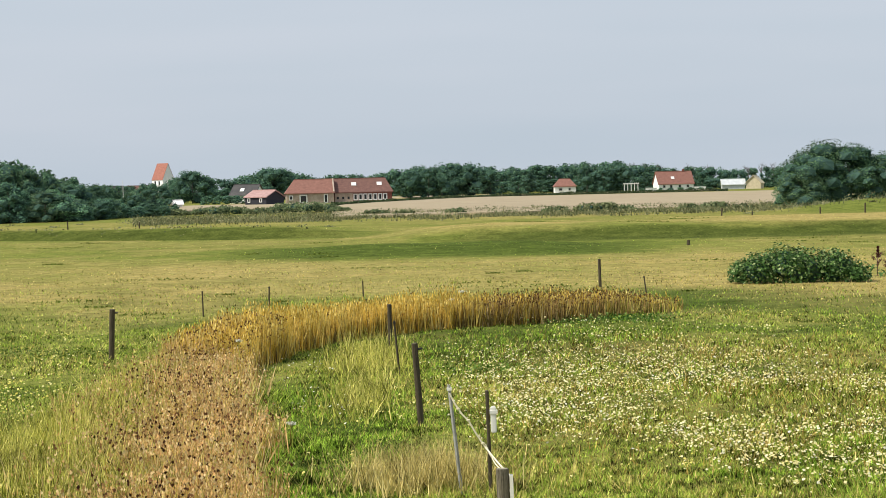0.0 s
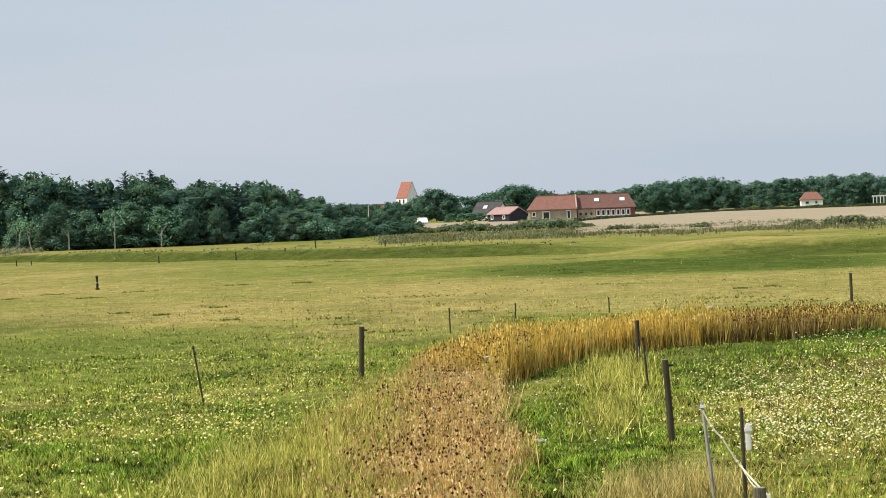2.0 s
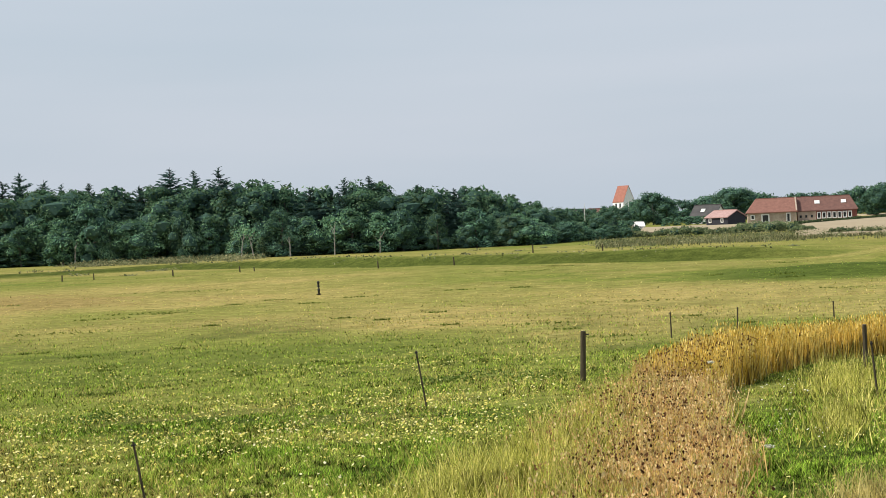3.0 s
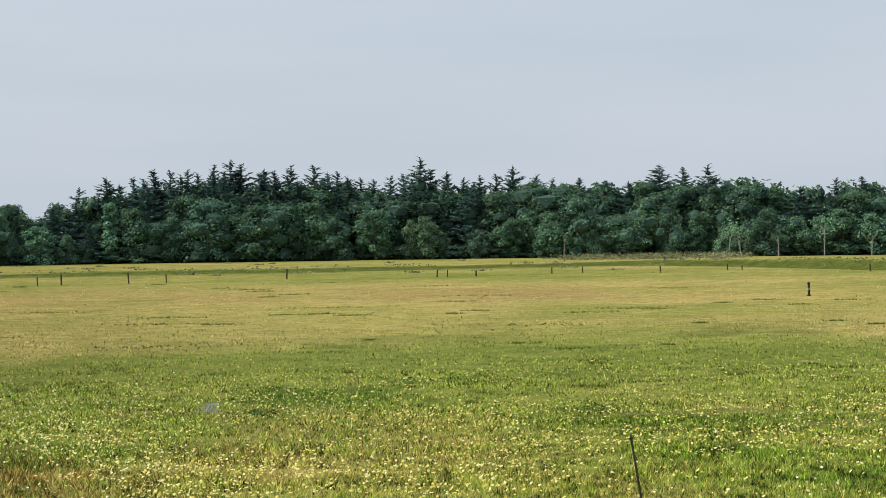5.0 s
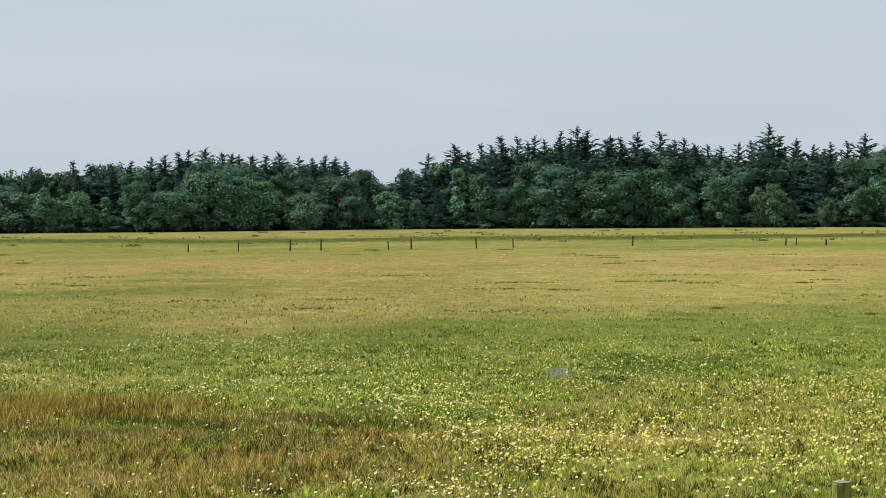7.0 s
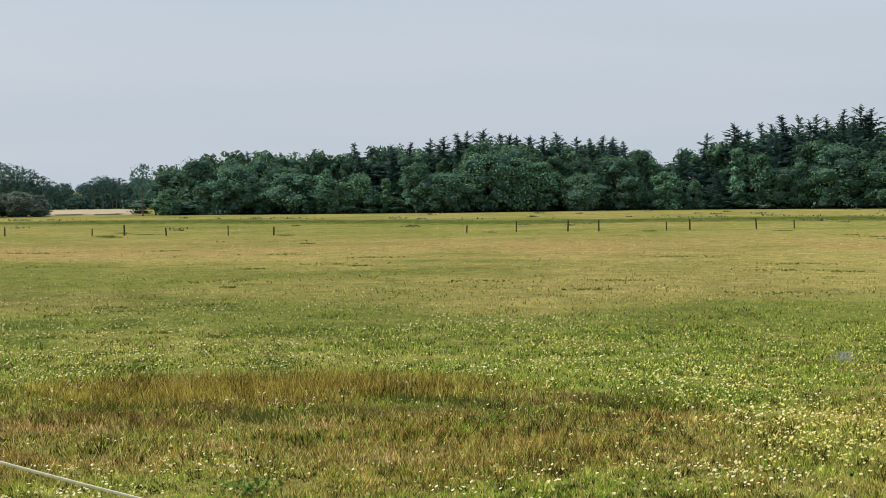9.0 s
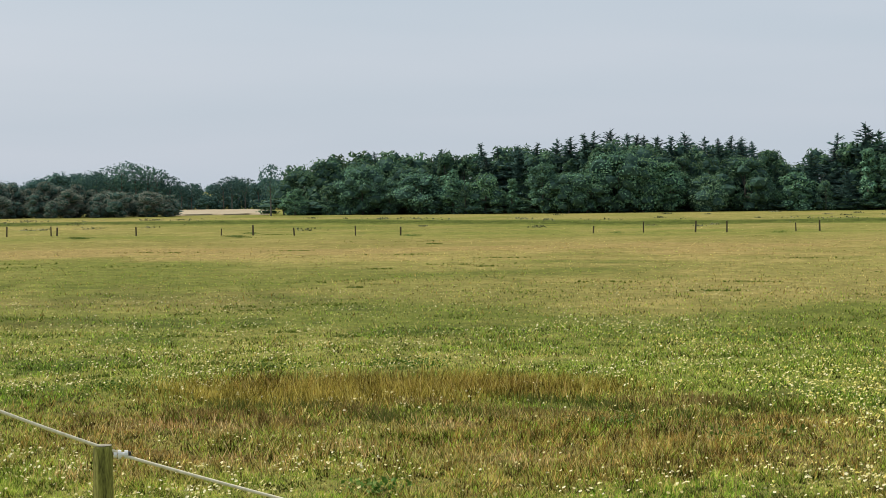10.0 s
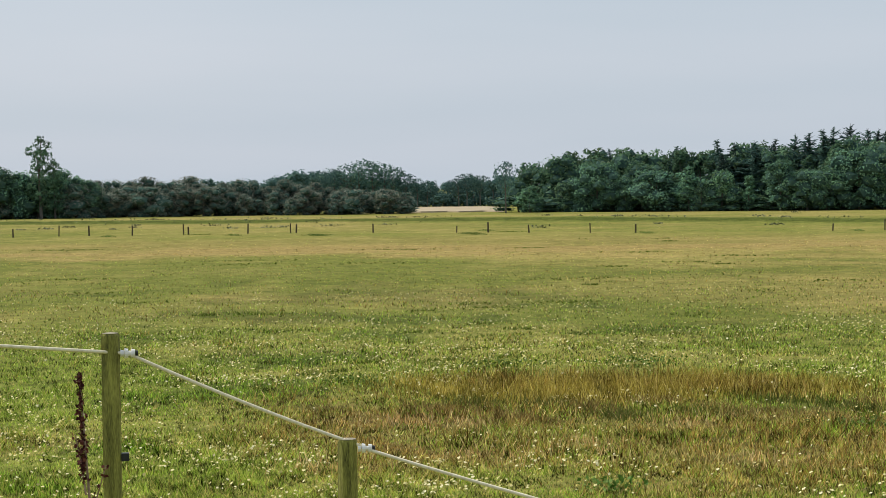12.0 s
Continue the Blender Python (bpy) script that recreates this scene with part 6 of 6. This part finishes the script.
m = rg.uniform(0, 1, k) < 0.30 * near_end * (1 - 0.7 * outer)
c = np.repeat(np.stack([x, y, z + tall * rg.uniform(0.55, 1.0, k)], 1)[m], 3, 0)
c = c + rg.normal(0, 0.035, c.shape)
fast_mesh("seed_heads", diamonds(c, rg.uniform(0.025, 0.060, len(c)), rg.uniform(0.010, 0.022, len(c))), 4, M_HUSK, "dry pinkish husks of dock over the ditch", "seed heads")
m = (rg.uniform(0, 1, k) < 0.22) & (s < 0.68)
c = np.stack([x, y, z + tall * rg.uniform(0.86, 1.06, k)], 1)[m]
fast_mesh("reed_plumes", diamonds(c, rg.uniform(0.06, 0.12, len(c)), rg.uniform(0.008, 0.018, len(c))), 4, M_REED, "golden feathery plumes on the reeds", "reeds")

# pale arching grass beside the belt and the posts
def tussock(cx, cy, rx, ry, k, t0, mat, label):
    px, py = cx + rx * rg.normal(0, 0.5, k), cy + ry * rg.normal(0, 0.5, k)
    dd = np.hypot(px, py)
    fast_mesh("grass", blades(px, py, t0 * rg.uniform(0.5, 1.2, k), (0.010 + 0.0003 * dd) * rg.uniform(0.6, 1.3, k), rg.uniform(0.1, 0.8, k)), 3, mat, label, "grass")


tussock(-5.6, 24.0, 1.1, 3.5, 2600, 0.55, M_SEDGE, "long pale green blades beside the reeds")
tussock(-0.3, 22.3, 0.9, 1.0, 2000, 0.48, M_PALE_STRAW, "pale arching straw tussock beside the rods")
tussock(-1.5, 38.0, 0.9, 4.0, 1500, 0.45, M_SEDGE, "pale long grass before the reeds")
tussock(-1.4, 31.0, 0.6, 3.0, 900, 0.40, M_SEDGE, "pale long grass before the reeds")
for i in range(15):
    a, dd = 47.6 + 0.82 * i, 34.4 + 0.9 * math.sin(i * 1.9)
    p = bearing(a, dd)
    tussock(p.x, p.y, 1.7, 1.1, 620, 0.36 if 2 < i < 12 else 0.24, M_RUST if i % 4 == 3 else M_OCHRE, "tall ochre grass in the brown patch")


# dark low tussocks stand in for shade at the ochre grass's base
for i in range(16):
    a, dd = 42.5 + 1.1 * i, 31.3 + 1.1 * math.sin(i * 2.3)
    p = bearing(a, dd)
    tussock(p.x, p.y, 1.0, 0.5, 300, 0.18, M_REED_BROWN if i % 2 else M_RUSH, "low dark brown tussocks as base shade in the brown patch")
for i in range(22):
    p = bearing(43.5 + 0.9 * i, 27.6 + 2.6 * math.sin(i * 2.9))
    tussock(p.x, p.y, 1.1, 0.8, 170, 0.15, M_PALE_STRAW if i % 3 else M_HUSK, "bleached short straw in the brown patch")
p = bearing(36.0, 38.6)
k = 150
c = np.stack([p.x + rg.normal(0, 0.13, k), p.y + rg.normal(0, 0.10, k), np.zeros(k)], 1)
c[:, 2] = height(c[:, 0], c[:, 1]) + rg.uniform(0.05, 0.24, k)
fast_mesh("thistle_down", diamonds(c, rg.uniform(0.025, 0.05, k), rg.uniform(0.012, 0.024, k)), 4, M_DOWN, "pale grey seeding thistles in the meadow", "thistle")


def flower_heads(name, x, y, z, size, petal, label, heart=True):
    """Open flower heads: a disc of petals tilted to the light, with a yellow boss."""
    k = len(x)
    nrm = np.stack([rg.normal(0, 0.45, k), rg.normal(-0.25, 0.45, k), np.ones(k)], 1)
    nrm /= np.linalg.norm(nrm, axis=1)[:, None]
    t = np.cross(nrm, rg.normal(0, 1, (k, 3)))
    t /= np.linalg.norm(t, axis=1)[:, None]
    b = np.cross(nrm, t)
    c = np.stack([x, y, z], 1)
    ring = []
    for j in range(5):
        a = j * math.pi / 2.5
        ring.append(c + (t * math.cos(a) + b * math.sin(a)) * size[:, None] * (1.0 if j % 2 else 0.82) - nrm * size[:, None] * 0.12)
    fast_mesh(name, np.stack(ring, 1).reshape(-1, 3), 5, petal, label, "flowers")
    if heart:
        boss = [c + nrm * size[:, None] * 0.12 + (t * math.cos(j * 2.09) + b * math.sin(j * 2.09)) * size[:, None] * 0.38 for j in range(3)]
        fast_mesh(name, np.stack(boss, 1).reshape(-1, 3), 3, M_YELLOW, label + ", yellow hearts", "flowers")


def bloom(k, az0, az1, d0, d1, soft, dens_seed, cut, size, petal, label, lift, middle=None):
    """Flowers in a stretch of meadow, in drifts; middle: how the stretch bends, as (bearings, distances, half width)."""
    x, y, az, d = scatter(k, az0 - 3, az1 + 3, max(19, d0 - 8), d1 + 10)
    wob = 9 * (fractal(x, y, 5, dens_seed + 3) - 0.5)
    w = window(az + 4 * (fractal(x, y, 6, dens_seed) - 0.5), az0, az1, soft) * window(d + wob, d0, d1, 3)
    if middle:
        c = np.interp(az, middle[0], middle[1])
        w = w * (1 - step(0.6, 1.25, np.abs(d + 0.8 * wob - c) / middle[2]))
    w = w * (1 - 0.9 * step(0.22, 0.5, cover(x, y)[1]))
    keep = rg.uniform(0, 1, k) < w * step(cut, cut + 0.28, 0.6 * fractal(x, y, 4.5, dens_seed + 1) + 0.4 * fractal(x, y, 1.3, dens_seed + 2))
    x, y = x[keep], y[keep]
    flower_heads("flowers", x, y, height(x, y) + lift * rg.uniform(0.6, 1.25, len(x)), size * rg.uniform(0.65, 1.3, len(x)), petal, label)


DRIFT = ([-15, -9, -5, -1], [25.5, 28, 32.5, 34], 7.5)
bloom(30000, -15, -0.5, 22, 43, 1.5, 81, 0.22, 0.0195, M_PETAL_SMALL, "cream-white mayweed in bloom thick in the meadow", 0.17, DRIFT)
bloom(6000, -10, -3, 37, 45, 1.5, 101, 0.36, 0.0220, M_PETAL_SMALL, "cream-white mayweed thin in the meadow", 0.17)
bloom(4500, -15, -0.5, 23, 42, 1.5, 81, 0.30, 0.0215, M_PETAL, "white mayweed in bloom thick in the meadow", 0.18, DRIFT)
bloom(10000, -14, 3, 21, 60, 2, 84, 0.44, 0.021, M_YELLOW, "cream and yellow flowers in the meadow", 0.15)
bloom(32000, 11, 46, 25, 50, 2, 87, 0.36, 0.0225, M_YELLOW, "yellow hawkbit heads in the meadow", 0.17)
bloom(2600, 20, 42, 22, 32, 2, 104, 0.34, 0.025, M_YELLOW, "yellow hawkbit heads in long grass", 0.19)
bloom(5000, 14, 50, 21, 40, 2, 90, 0.44, 0.024, M_PETAL_SMALL, "white flowers in the meadow", 0.16)
bloom(22000, 40, 74, 34, 66, 3, 93, 0.40, 0.0240, M_PETAL_SMALL, "cream flower heads in the meadow", 0.14)
bloom(24000, 38, 74, 20, 52, 3, 96, 0.40, 0.0215, M_PETAL_SMALL, "white clover and mayweed in the meadow", 0.13)
bloom(2500, 3.5, 6.5, 29, 37, 1, 99, 0.35, 0.020, M_PETAL, "white mayweed beside the reeds", 0.2)
